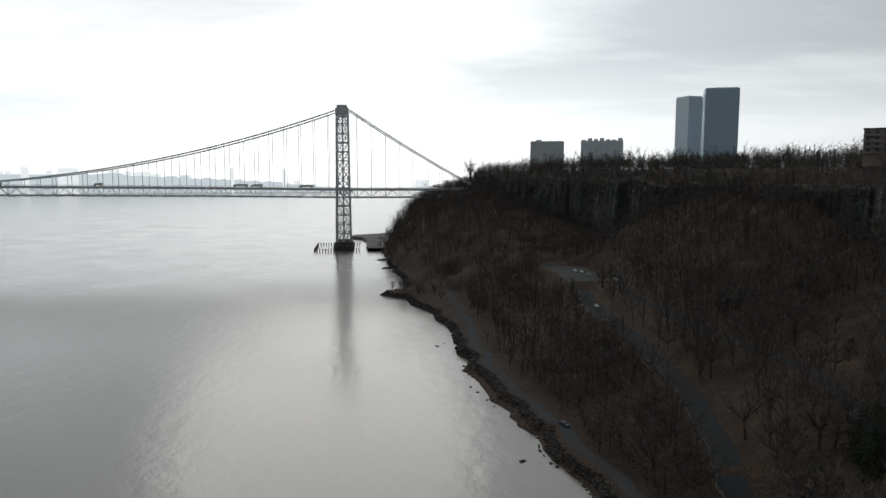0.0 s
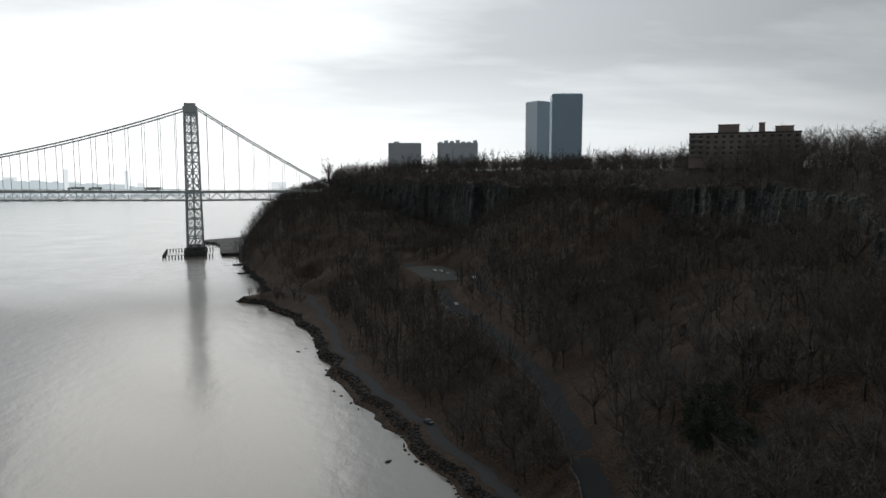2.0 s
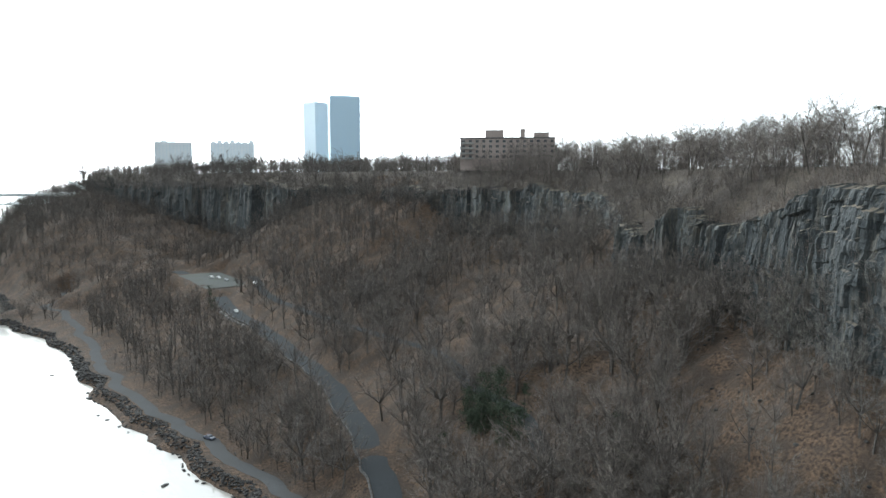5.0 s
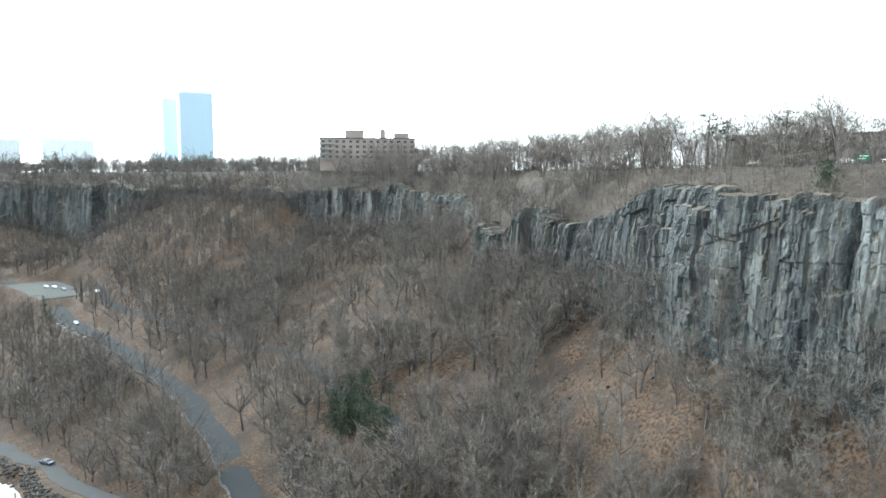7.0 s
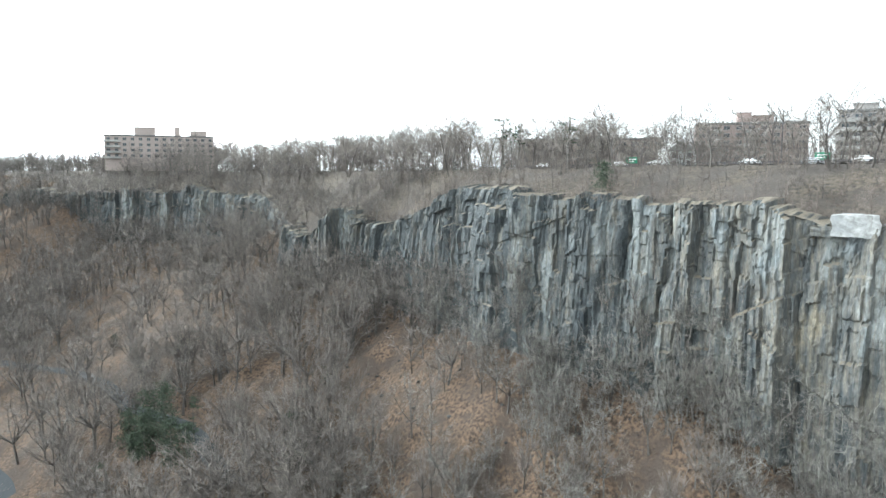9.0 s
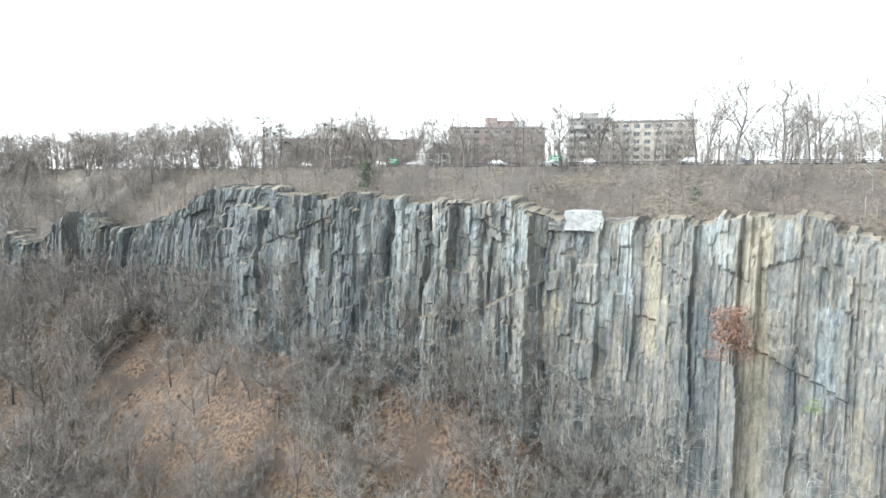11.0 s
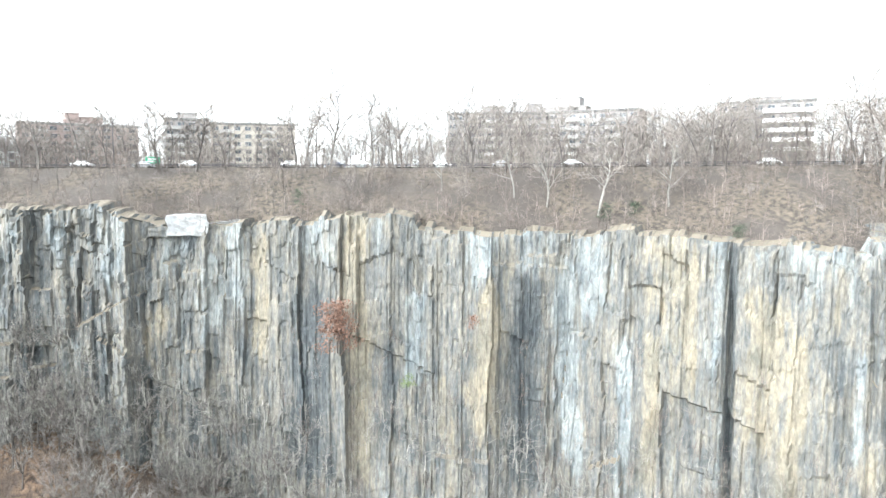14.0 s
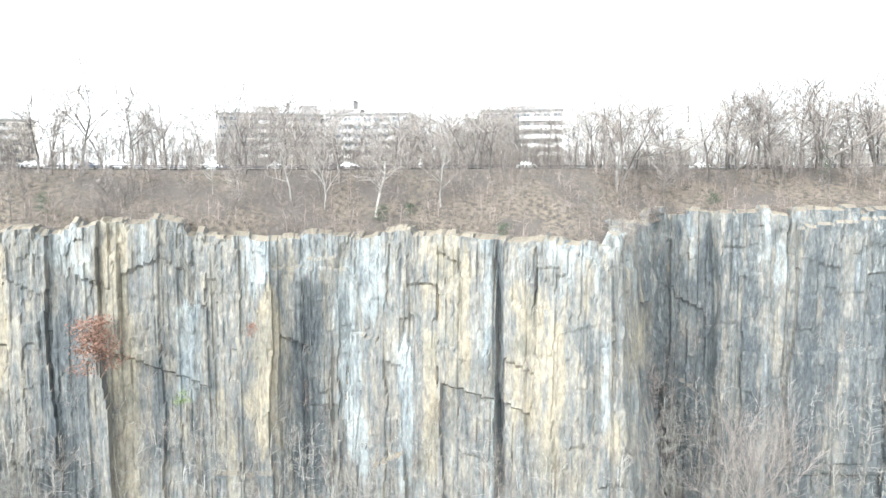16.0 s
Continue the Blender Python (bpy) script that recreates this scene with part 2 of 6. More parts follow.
def rock_mat():
    """Diabase: grey with vertical streaks; the mesh says where lime-pale, ochre and black water stains and painted
    cleft shade lie.
    """
    m, nt, bsdf = node_mat("diabase_rock")
    n, l = nt.nodes, nt.links
    geo = n.new("ShaderNodeNewGeometry")

    def noise_of(scale, stretch, det=6, rough=0.6):
        mp = n.new("ShaderNodeMapping"); mp.inputs["Scale"].default_value = stretch
        l.new(geo.outputs["Position"], mp.inputs[0])
        t = n.new("ShaderNodeTexNoise")
        t.inputs["Scale"].default_value, t.inputs["Detail"].default_value, t.inputs["Roughness"].default_value = scale, det, rough
        l.new(mp.outputs[0], t.inputs["Vector"])
        return t.outputs["Fac"]

    def ramp(fac, stops):
        r = n.new("ShaderNodeValToRGB")
        e = r.color_ramp.elements
        while len(e) < len(stops):
            e.new(0.5)
        for k, (p, c) in zip(e, stops):
            k.position, k.color = p, (*c, 1)
        l.new(fac, r.inputs[0])
        return r.outputs[0]

    def mixed(fac, a, b):
        x = n.new("ShaderNodeMix"); x.data_type = "RGBA"
        l.new(fac, x.inputs[0]); l.new(a, x.inputs[6])
        if isinstance(b, tuple):
            x.inputs[7].default_value = (*b, 1)
        else:
            l.new(b, x.inputs[7])
        return x.outputs[2]

    streak = noise_of(1.2, (1, 1, 0.11), 6, 0.68)
    grain = noise_of(2.0, (1, 1, 0.40), 5, 0.6)
    base = ramp(streak, [(0.30, (0.062, 0.066, 0.070)), (0.43, (0.102, 0.107, 0.109)), (0.53, (0.130, 0.126, 0.117)), (0.62, (0.154, 0.144, 0.126)), (0.74, (0.192, 0.190, 0.184))])
    tone = ramp(grain, [(0.28, (0.68, 0.67, 0.66)), (0.5, (0.92, 0.91, 0.89)), (0.72, (1.15, 1.14, 1.12))])
    mul = n.new("ShaderNodeMix"); mul.data_type, mul.blend_type = "RGBA", "MULTIPLY"
    mul.inputs[0].default_value = 1.0
    l.new(base, mul.inputs[6]); l.new(tone, mul.inputs[7])
    col = mul.outputs[2]
    att = n.new("ShaderNodeAttribute"); att.attribute_name = "stain_and_shade"
    sp = n.new("ShaderNodeSeparateColor")
    l.new(att.outputs["Color"], sp.inputs[0])
    rag = n.new("ShaderNodeMapRange"); rag.clamp = False
    rag.inputs["From Min"].default_value, rag.inputs["From Max"].default_value = 0.22, 0.78
    l.new(noise_of(0.9, (1, 1, 0.16), 6, 0.68), rag.inputs["Value"])
    ragged = rag.outputs[0]

    def masked(chan, edge):
        add = n.new("ShaderNodeMath"); add.operation = "ADD"
        l.new(sp.outputs[chan], add.inputs[0]); l.new(ragged, add.inputs[1])
        mr = n.new("ShaderNodeMapRange")
        mr.inputs["From Min"].default_value, mr.inputs["From Max"].default_value = edge, edge + 0.34
        mr.clamp = True
        l.new(add.outputs[0], mr.inputs["Value"])
        return mr.outputs[0]

    # fine joints: thin dark lines, broken up
    mp = n.new("ShaderNodeMapping"); mp.inputs["Scale"].default_value = (1, 1, 0.30)
    wob = n.new("ShaderNodeVectorMath"); wob.operation = "MULTIPLY_ADD"
    tw = n.new("ShaderNodeTexNoise"); tw.inputs["Scale"].default_value, tw.inputs["Detail"].default_value = 0.8, 4
    l.new(geo.outputs["Position"], tw.inputs["Vector"])
    wob.inputs[1].default_value = (0.3, 0.3, 0.3)
    l.new(tw.outputs["Color"], wob.inputs[0]); l.new(geo.outputs["Position"], wob.inputs[2])
    l.new(wob.outputs[0], mp.inputs[0])
    vo = n.new("ShaderNodeTexVoronoi"); vo.feature = "DISTANCE_TO_EDGE"; vo.inputs["Scale"].default_value = 0.75
    l.new(mp.outputs[0], vo.inputs["Vector"])
    joint = ramp(vo.outputs["Distance"], [(0.0, (0.35, 0.35, 0.36)), (0.035, (0.8, 0.8, 0.8)), (0.07, (1.0, 1.0, 1.0))])
    blot = ramp(noise_of(0.34, (1, 1, 0.40), 8, 0.72), [(0.34, (0.60, 0.65, 0.68)), (0.5, (0.92, 0.92, 0.91)), (0.64, (1.16, 1.12, 1.05))])
    fleck = ramp(noise_of(2.2, (1, 1, 0.40), 4, 0.65), [(0.34, (0.78, 0.77, 0.76)), (0.5, (0.98, 0.98, 0.98)), (0.60, (1.04, 1.04, 1.03)), (0.68, (1.30, 1.30, 1.28))])
    ochre = ramp(grain, [(0.3, (0.132, 0.117, 0.092)), (0.7, (0.188, 0.168, 0.132))])
    pale = ramp(grain, [(0.3, (0.130, 0.142, 0.145)), (0.7, (0.192, 0.205, 0.208))])
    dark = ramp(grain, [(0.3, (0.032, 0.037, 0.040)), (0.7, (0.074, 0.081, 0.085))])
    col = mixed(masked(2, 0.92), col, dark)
    col = mixed(masked(1, 0.9), col, ochre)
    col = mixed(masked(0, 0.88), col, pale)
    for tex, amount in ((blot, 1.0), (fleck, 1.0), (joint, 0.3)):
        mm = n.new("ShaderNodeMix"); mm.data_type, mm.blend_type = "RGBA", "MULTIPLY"
        mm.inputs[0].default_value = amount
        l.new(col, mm.inputs[6]); l.new(tex, mm.inputs[7])
        col = mm.outputs[2]
    # leaf litter and moss lodged on ledges that face up
    nz = n.new("ShaderNodeSeparateXYZ")
    l.new(geo.outputs["Normal"], nz.inputs[0])
    mr = n.new("ShaderNodeMapRange")
    mr.inputs["From Min"].default_value, mr.inputs["From Max"].default_value = 0.65, 0.9
    l.new(nz.outputs[2], mr.inputs["Value"])
    col = mixed(mr.outputs[0], col, (0.135, 0.115, 0.088))
    l.new(col, bsdf.inputs["Base Color"])
    bsdf.inputs["Roughness"].default_value = 0.85
    bsdf.inputs["Specular IOR Level"].default_value = 0.3
    bp = n.new("ShaderNodeBump")
    bp.inputs["Strength"].default_value, bp.inputs["Distance"].default_value = 0.7, 0.35
    l.new(grain, bp.inputs["Height"])
    l.new(bp.outputs[0], bsdf.inputs["Normal"])
    return m


M_WATER, M_ROCK = water_mat(), rock_mat()


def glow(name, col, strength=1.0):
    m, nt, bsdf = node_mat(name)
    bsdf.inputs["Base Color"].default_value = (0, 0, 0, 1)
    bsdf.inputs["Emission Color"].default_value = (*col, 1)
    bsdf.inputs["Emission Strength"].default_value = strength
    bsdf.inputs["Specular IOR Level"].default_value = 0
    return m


# far town behind everything that shifts; its haze is painted as a pale glow
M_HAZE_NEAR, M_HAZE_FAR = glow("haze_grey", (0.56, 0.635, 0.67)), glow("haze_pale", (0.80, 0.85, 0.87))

# ---------------------------------------------------------------- mesh helpers


def mesh_of(name, verts, faces, mat, smooth=False):
    me = bpy.data.meshes.new(name)
    me.from_pydata([tuple(v) for v in verts], [], [tuple(f) for f in faces])
    me.materials.append(mat)
    if smooth:
        me.polygons.foreach_set("use_smooth", [True] * len(me.polygons))
    me.update()
    return me


def tri_mesh(name, tris, mats, slots=None):
    """A mesh from loose triangles (n, 3, 3), quickly."""
    tris = np.asarray(tris, np.float32)
    n = len(tris)
    me = bpy.data.meshes.new(name)
    me.vertices.add(3 * n)
    me.vertices.foreach_set("co", tris.ravel())
    me.loops.add(3 * n)
    me.loops.foreach_set("vertex_index", np.arange(3 * n, dtype=np.int32))
    me.polygons.add(n)
    me.polygons.foreach_set("loop_start", np.arange(0, 3 * n, 3, dtype=np.int32))
    for m in mats:
        me.materials.append(m)
    if slots is not None:
        me.polygons.foreach_set("material_index", np.asarray(slots, np.int32))
    me.update(calc_edges=True)
    return me


def grid_mesh(name, P, mat, smooth=True):
    """A sheet through an array of points (rows, columns, 3)."""
    P = np.asarray(P, float)
    a, b = P.shape[:2]
    i = np.arange(a * b).reshape(a, b)
    q = np.stack([i[:-1, :-1], i[:-1, 1:], i[1:, 1:], i[1:, :-1]], -1).reshape(-1, 4)
    me = bpy.data.meshes.new(name)
    me.vertices.add(a * b)
    me.vertices.foreach_set("co", P.reshape(-1, 3).astype(np.float32).ravel())
    me.loops.add(4 * len(q))
    me.loops.foreach_set("vertex_index", q.astype(np.int32).ravel())
    me.polygons.add(len(q))
    me.polygons.foreach_set("loop_start", np.arange(0, 4 * len(q), 4, dtype=np.int32))
    me.polygons.foreach_set("use_smooth", np.full(len(q), smooth))
    me.materials.append(mat)
    me.update(calc_edges=True)
    return me


def bm_box(bm, x0, x1, y0, y1, z0, z1, bevel=0.0):
    m = Matrix.LocRotScale(((x0 + x1) / 2, (y0 + y1) / 2, (z0 + z1) / 2), None, (abs(x1 - x0), abs(y1 - y0), abs(z1 - z0)))
    r = bmesh.ops.create_cube(bm, size=1.0, matrix=m)
    if bevel:
        bmesh.ops.bevel(bm, geom=list({e for v in r["verts"] for e in v.link_edges}), offset=bevel, segments=1, affect="EDGES")
    return bm


def box_bm(x0, x1, y0, y1, z0, z1, bevel=0.0):
    return bm_box(bmesh.new(), x0, x1, y0, y1, z0, z1, bevel)


def part(name, bm, material, parent=None, label="", m=None):
    me = bpy.data.meshes.new(name)
    bm.to_mesh(me)
    bm.free()
    me.materials.append(material)
    ob = new(name, me)
    if parent:
        ob.parent = parent
    if m is not None:
        ob.matrix_basis = m
    return tagged(ob, label)


def hold(name, m, label, category, group="", kind=""):
    ob = new(name)
    ob.matrix_basis = m
    return tagged(ob, label, category, group, kind)


def value_noise(x, y, seed=0):
    """Smooth noise in -1..1 for arrays."""
    x, y = np.asarray(x, float), np.asarray(y, float)
    xi, yi = np.floor(x).astype(np.int64), np.floor(y).astype(np.int64)
    fx, fy = x - xi, y - yi
    fx, fy = fx * fx * (3 - 2 * fx), fy * fy * (3 - 2 * fy)

    def h(a, b):
        v = (a * 374761393 + b * 668265263 + seed * 974634777) & 0x7FFFFFFF
        v = ((v ^ (v >> 13)) * 1274126177) & 0x7FFFFFFF
        return ((v ^ (v >> 16)) & 0xFFFF) / 32767.5 - 1.0
    return (h(xi, yi) * (1 - fx) + h(xi + 1, yi) * fx) * (1 - fy) + (h(xi, yi + 1) * (1 - fx) + h(xi + 1, yi + 1) * fx) * fy


def fractal(x, y, seed=0, octaves=4):
    return sum(value_noise(x * 2 ** o, y * 2 ** o, seed + o) * 0.5 ** o for o in range(octaves))

# ---------------------------------------------------------------- lie of the land
# the shore: place down the cliff, x, y
SHORE = np.array([
    (0, -50, 1500), (622, -80, 880), (809, -52, 700), (964, -26, 560), (1088, 1, 430), (1190, 14, 330), (1270, 30, 260), (1353, 47, 195),
    (1426, 60, 140), (1479, 66, 100), (1513, 68, 55), (1544, 68, 15), (1570, 64, -15), (1605, 56, -38), (1629, 48, -52), (1651, 40, -60),
    (1683, 36, -64), (1720, 22, -85), (1788, -20, -120), (1908, -90, -200)], float)
# the cliff's rim: place, x, y, height of the foot, height of the rim
RIM_FAR = [
    (0, 90, 1500, 84, 93), (622, 40, 880, 82, 93), (809, 105, 705, 58, 93), (964, 160, 560, 38, 88), (1000, 170, 520, 72, 88), (1040, 180, 490, 80, 87),
    (1088, 192, 440, 82, 88), (1150, 204, 380, 80, 88), (1178, 210, 352, 66, 88), (1190, 212, 340, 63, 88), (1270, 212, 260, 66, 88.6), (1302, 206, 225, 69, 88.6), (1327, 190, 198, 71, 79)]
RIM_MID = [
    (1353, 170, 170, 57, 75.5), (1375, 168, 154, 59, 81), (1386, 168.5, 147.5, 63, 86.4), (1400, 165, 136, 63, 81), (1426, 158.5, 115, 57, 84.5),
    (1442, 153, 102, 57, 90.2), (1458, 148.4, 90.9, 59, 93.0), (1471, 140.6, 76.3, 58, 93.0), (1479, 137, 66, 53, 91.5), (1513, 133, 32, 51, 90.2)]
RIM_NEAR = [
    (1531, 129.2, 14.7, 50, 90.6), (1536, 126.7, 8.9, 40, 87.6), (1544, 125, 2, 38, 88), (1570, 116, -22, 34, 89.0), (1605, 101, -54, 30, 86.7), (1629, 84, -71, 28, 86.0),
    (1651, 66, -84, 26, 85.3), (1683, 80, -112, 31, 89.2), (1720, 50, -135, 32, 89.8), (1788, 0, -180, 40, 89.5), (1908, -80, -270, 26, 90)]
RIM = np.array(RIM_FAR + RIM_MID + RIM_NEAR, float)
# height that the lower slope climbs towards
CLIMB = np.array([(0, 84), (622, 82), (809, 76), (964, 68), (1190, 68), (1270, 68), (1353, 66), (1426, 61), (1479, 57), (1513, 48), (1544, 40), (1570, 34), (1908, 28)], float)
S_STATION = SHORE[:, 0]
S_AT = np.arange(0, 1908, 1.0)
S_ROW = np.stack([np.interp(S_AT, SHORE[:, 0], SHORE[:, c]) for c in (1, 2)] + [np.interp(S_AT, RIM[:, 0], RIM[:, c]) for c in (1, 2, 3, 4)]
                 + [np.interp(S_AT, CLIMB[:, 0], CLIMB[:, 1])], 1)


def smoothed(a, width):
    k = np.exp(-0.5 * (np.arange(-3 * width, 3 * width + 1) / width) ** 2)
    k /= k.sum()
    pad = np.pad(a, ((3 * width, 3 * width), (0, 0)), mode="edge")
    return np.stack([np.convolve(pad[:, c], k, "valid") for c in range(a.shape[1])], 1)


S_SMOOTH = smoothed(S_ROW, 2)
S_SHORE = smoothed(S_ROW, 12)
S_BROAD = smoothed(S_ROW, 30)
_tan = np.gradient(S_SMOOTH[:, 2:4], axis=0)
_tan /= np.linalg.norm(_tan, axis=1)[:, None]
S_OUT = np.stack([_tan[:, 1], -_tan[:, 0]], 1)           # towards the river
_wide = np.gradient(S_BROAD[:, 2:4], axis=0)
_wide /= np.linalg.norm(_wide, axis=1)[:, None]
S_IN = -np.stack([_wide[:, 1], -_wide[:, 0]], 1)         # towards the plateau


def along(s, table):
    return np.stack([np.interp(s, S_AT, table[:, c]) for c in range(table.shape[1])], -1)


# roads on the slope: places down the cliff, shares of the way up, half width in metres
ROADS = {
    "drive": ((1000, 1036, 1063, 1100, 1131, 1167, 1203, 1240, 1272, 1303, 1334, 1357, 1373, 1390, 1420),
              (0.53, 0.515, 0.49, 0.445, 0.416, 0.40, 0.384, 0.36, 0.34, 0.318, 0.305, 0.285, 0.244, 0.2, 0.14), 4.0),
    "upper_drive": ((1090, 1102, 1125, 1160, 1213, 1271, 1322, 1360, 1390, 1403, 1413, 1430), (0.58, 0.565, 0.528, 0.508, 0.504, 0.516, 0.552, 0.565, 0.555, 0.536, 0.508, 0.47), 2.6),
    "shore_road": ((930, 985, 1021, 1060, 1128, 1208, 1267, 1324, 1360, 1400, 1450), (0.22, 0.18, 0.145, 0.09, 0.055, 0.042, 0.042, 0.062, 0.066, 0.072, 0.08), 2.6),
    "parking": ((1030, 1042, 1075, 1088), (0.54, 0.53, 0.515, 0.50), 14.0)}


def slope_raw(s, u):
    """Ground between the water (u = 0) and the cliff's foot (u = 1), before the roads are cut."""
    a, sh = along(s, S_SMOOTH), along(s, S_SHORE)
    o = along(s, S_OUT)
    spit = np.exp(-((sh[..., 1] - 545) / 14) ** 2) * 22 + np.exp(-((sh[..., 1] - 515) / 30) ** 2) * 10
    wob = value_noise(s / 17.0, 0 * s, 5) * 2.2 + value_noise(s / 6.0, 0 * s, 6) * 0.9
    sx, sy = sh[..., 0] - spit * (1 - u) + wob * (1 - u), sh[..., 1]
    bx, by = a[..., 2] + o[..., 0] * 5.0, a[..., 3] + o[..., 1] * 5.0
    x, y = sx + (bx - sx) * u, sy + (by - sy) * u
    zb, zf = sh[..., 6], a[..., 4]
    z = np.where(u < 0.022, u / 0.022 * 3.0, np.where(u < 0.16, 3.0 + (u - 0.022) / 0.138 * 2.2,
        np.where(u < 0.5, 5.2 + (u - 0.16) / 0.34 * (zb * 0.40 - 5.2), zb * 0.40 + (np.clip(u - 0.5, 0, 1) / 0.5) ** 1.15 * (zf - zb * 0.40))))
    return x, y, z, np.hypot(bx - sx, by - sy)


def slope_point(s, u):
    s, u = np.asarray(s, float), np.asarray(u, float)
    x, y, z, span = slope_raw(s, u)
    rough = fractal(x / 14.0, y / 14.0, 11, 4) * np.clip((u - 0.2) * 6, 0, 1) * 1.8
    gully = -np.abs(value_noise(s / 11.0 + u * 2, u * 3, 19)) * np.clip((u - 0.45) * 5, 0, 1) * 3.0
    hump = np.sin(np.clip((u - 0.06) / 0.94, 0, 1) ** 0.62 * math.pi) * 32.0 * np.clip((1000 - s) / 200, 0, 1)
    z = z + rough + gully + hump
    for at, up, half in ROADS.values():
        ur = np.interp(s, at, up)
        zr = slope_raw(s, ur)[2]
        off = np.abs(u - ur) * span
        w = np.clip(1 - (off - half - 1.0) / 7.0, 0, 1) * np.clip((s - at[0]) / 12 + 1, 0, 1) * np.clip((at[-1] - s) / 12 + 1, 0, 1)
        w = w * w * (3 - 2 * w)
        z = z * (1 - w) + zr * w
    return np.stack([x, y, z], -1)


def off_road(s, u, clear=3.0):
    span = slope_raw(s, u)[3]
    ok = np.ones(np.shape(s), bool)
    for key, (at, up, half) in ROADS.items():
        ok &= (np.abs(u - np.interp(s, at, up)) * span > half + clear * (0.1 if key == "upper_drive" else 1.0)) | (s < at[0] - 5) | (s > at[-1] + 5)
    return ok


def plateau_point(s, d):
    """Ground d metres back from the rim."""
    s, d = np.asarray(s, float), np.asarray(d, float)
    a, i, wide = along(s, S_SMOOTH), along(s, S_IN), along(s, S_BROAD)
    t = np.clip(d / 30.0, 0, 1)
    x, y = a[..., 2] * (1 - t) + wide[..., 2] * t + i[..., 0] * d, a[..., 3] * (1 - t) + wide[..., 3] * t + i[..., 1] * d
    top = 98.2 + 2.0 * np.clip((y - 200) / 200.0, 0, 1)
    z = a[..., 5] + (top - a[..., 5]) * (t * t * (3 - 2 * t)) + np.clip(d - 35, 0, 500) * 0.016
    z = z + fractal(x / 9.0, y / 9.0, 31, 3) * 0.5 * np.clip((d - 1) / 5, 0, 1) * np.clip((31 - d) / 4, 0.15, 1)
    return np.stack([x, y, z], -1)

# water, one sheet to the horizon
bm = bmesh.new()
bmesh.ops.create_grid(bm, x_segments=1, y_segments=1, size=4900)
river = part("water", bm, M_WATER)
tagged(river, "grey river water with fine wind ripples", "water", kind="structure")

# slope from the water to the cliff
ss = np.concatenate([np.arange(0, 900, 8.0), np.arange(900, S_AT[-1], 2.5)])
uu = np.concatenate([[-0.06, 0.0, 0.011, 0.022, 0.032, 0.042, 0.055, 0.075, 0.10, 0.13, 0.16], np.linspace(0.19, 1.12, 60)])
SG, UG = np.meshgrid(ss, uu, indexing="ij")
P = slope_point(SG, UG)
P[:, 0, 2] = -3.0
slope = tagged(new("ground", grid_mesh("ground", P, M_LITTER)), "steep wooded slope covered with brown leaf litter", "ground", kind="structure")
dd = np.concatenate([np.linspace(4.0, 40, 38), [48, 60, 80, 110, 150, 200, 280, 400, 600, 900, 1500, 2500]])
SG, DG = np.meshgrid(ss, dd, indexing="ij")
P = plateau_point(SG, DG)
P[..., 2] -= np.clip((8.0 - DG) / 4.0, 0, 1) * 1.6
plateau = tagged(new("ground", grid_mesh("ground", P, M_PLATEAU)), "cliff-top ground with dry grass and fallen leaves", "ground", kind="structure")

# ---------------------------------------------------------------- the cliff
# stains and painted cleft shade: bearing from the drone, half width, height angles of top and foot
PALE = [(119.1, 1.2, -6.5, -22.9), (120.6, 1.8, -3.5, -10.9), (123.3, 0.7, -12.6, -24.8), (111.5, 1.5, -3.5, -9.1), (105.8, 1.1, -9.0, -17.3),
        (97.7, 1.9, -2.5, -7.5), (91.5, 1.0, -2.5, -10.2), (89.5, 1.2, -6.2, -12.6), (138.4, 5.2, -3.5, -6.9), (137.0, 0.7, -7.0, -10.5), (140.1, 0.4, -13.1, -21.1),
        (62.9, 0.45, -2.0, -8.0), (65.6, 0.6, -6.0, -15.1), (68.4, 0.5, -15.0, -18.0), (69.8, 0.9, -2.5, -7.7), (73.3, 0.9, -2.0, -10.6), (76.7, 0.8, -3.5, -6.0),
        (79.2, 0.95, -2.5, -6.4), (79.3, 1.1, -11.0, -14.0), (82.7, 1.0, -2.0, -8.2), (37.9, 0.4, -1.0, -4.2), (40.0, 0.35, -1.0, -4.2), (42.2, 0.35, -1.0, -4.0)]
PALE_FAR = [(35.0, 0.5, -0.8, -4.0), (32.4, 0.4, -1.0, -4.5), (48.6, 0.6, -2.2, -5.2), (26.4, 0.5, -2.0, -5.5), (15.5, 0.4, -1.0, -5.0), (12.5, 0.5, -1.5, -5.0),
            (146.4, 0.5, -3.0, -7.0), (153.0, 0.6, -4.0, -8.0)]
OCHRE = [(101.3, 1.2, -2.5, -25.0), (108.2, 0.5, -16.5, -21.7), (112.0, 1.4, -9.1, -21.8), (126.6, 2.4, -4.0, -11.0), (128.1, 0.8, -5.0, -16.5), (133.7, 1.7, -8.5, -20.4),
         (142.6, 0.9, -9.6, -14.4), (141.2, 0.9, -19.0, -24.0), (85.6, 0.9, -9.8, -15.1), (93.4, 0.8, -4.0, -14.0), (125.4, 0.8, -12.0, -25.0), (136.0, 0.9, -10.0, -24.0)]
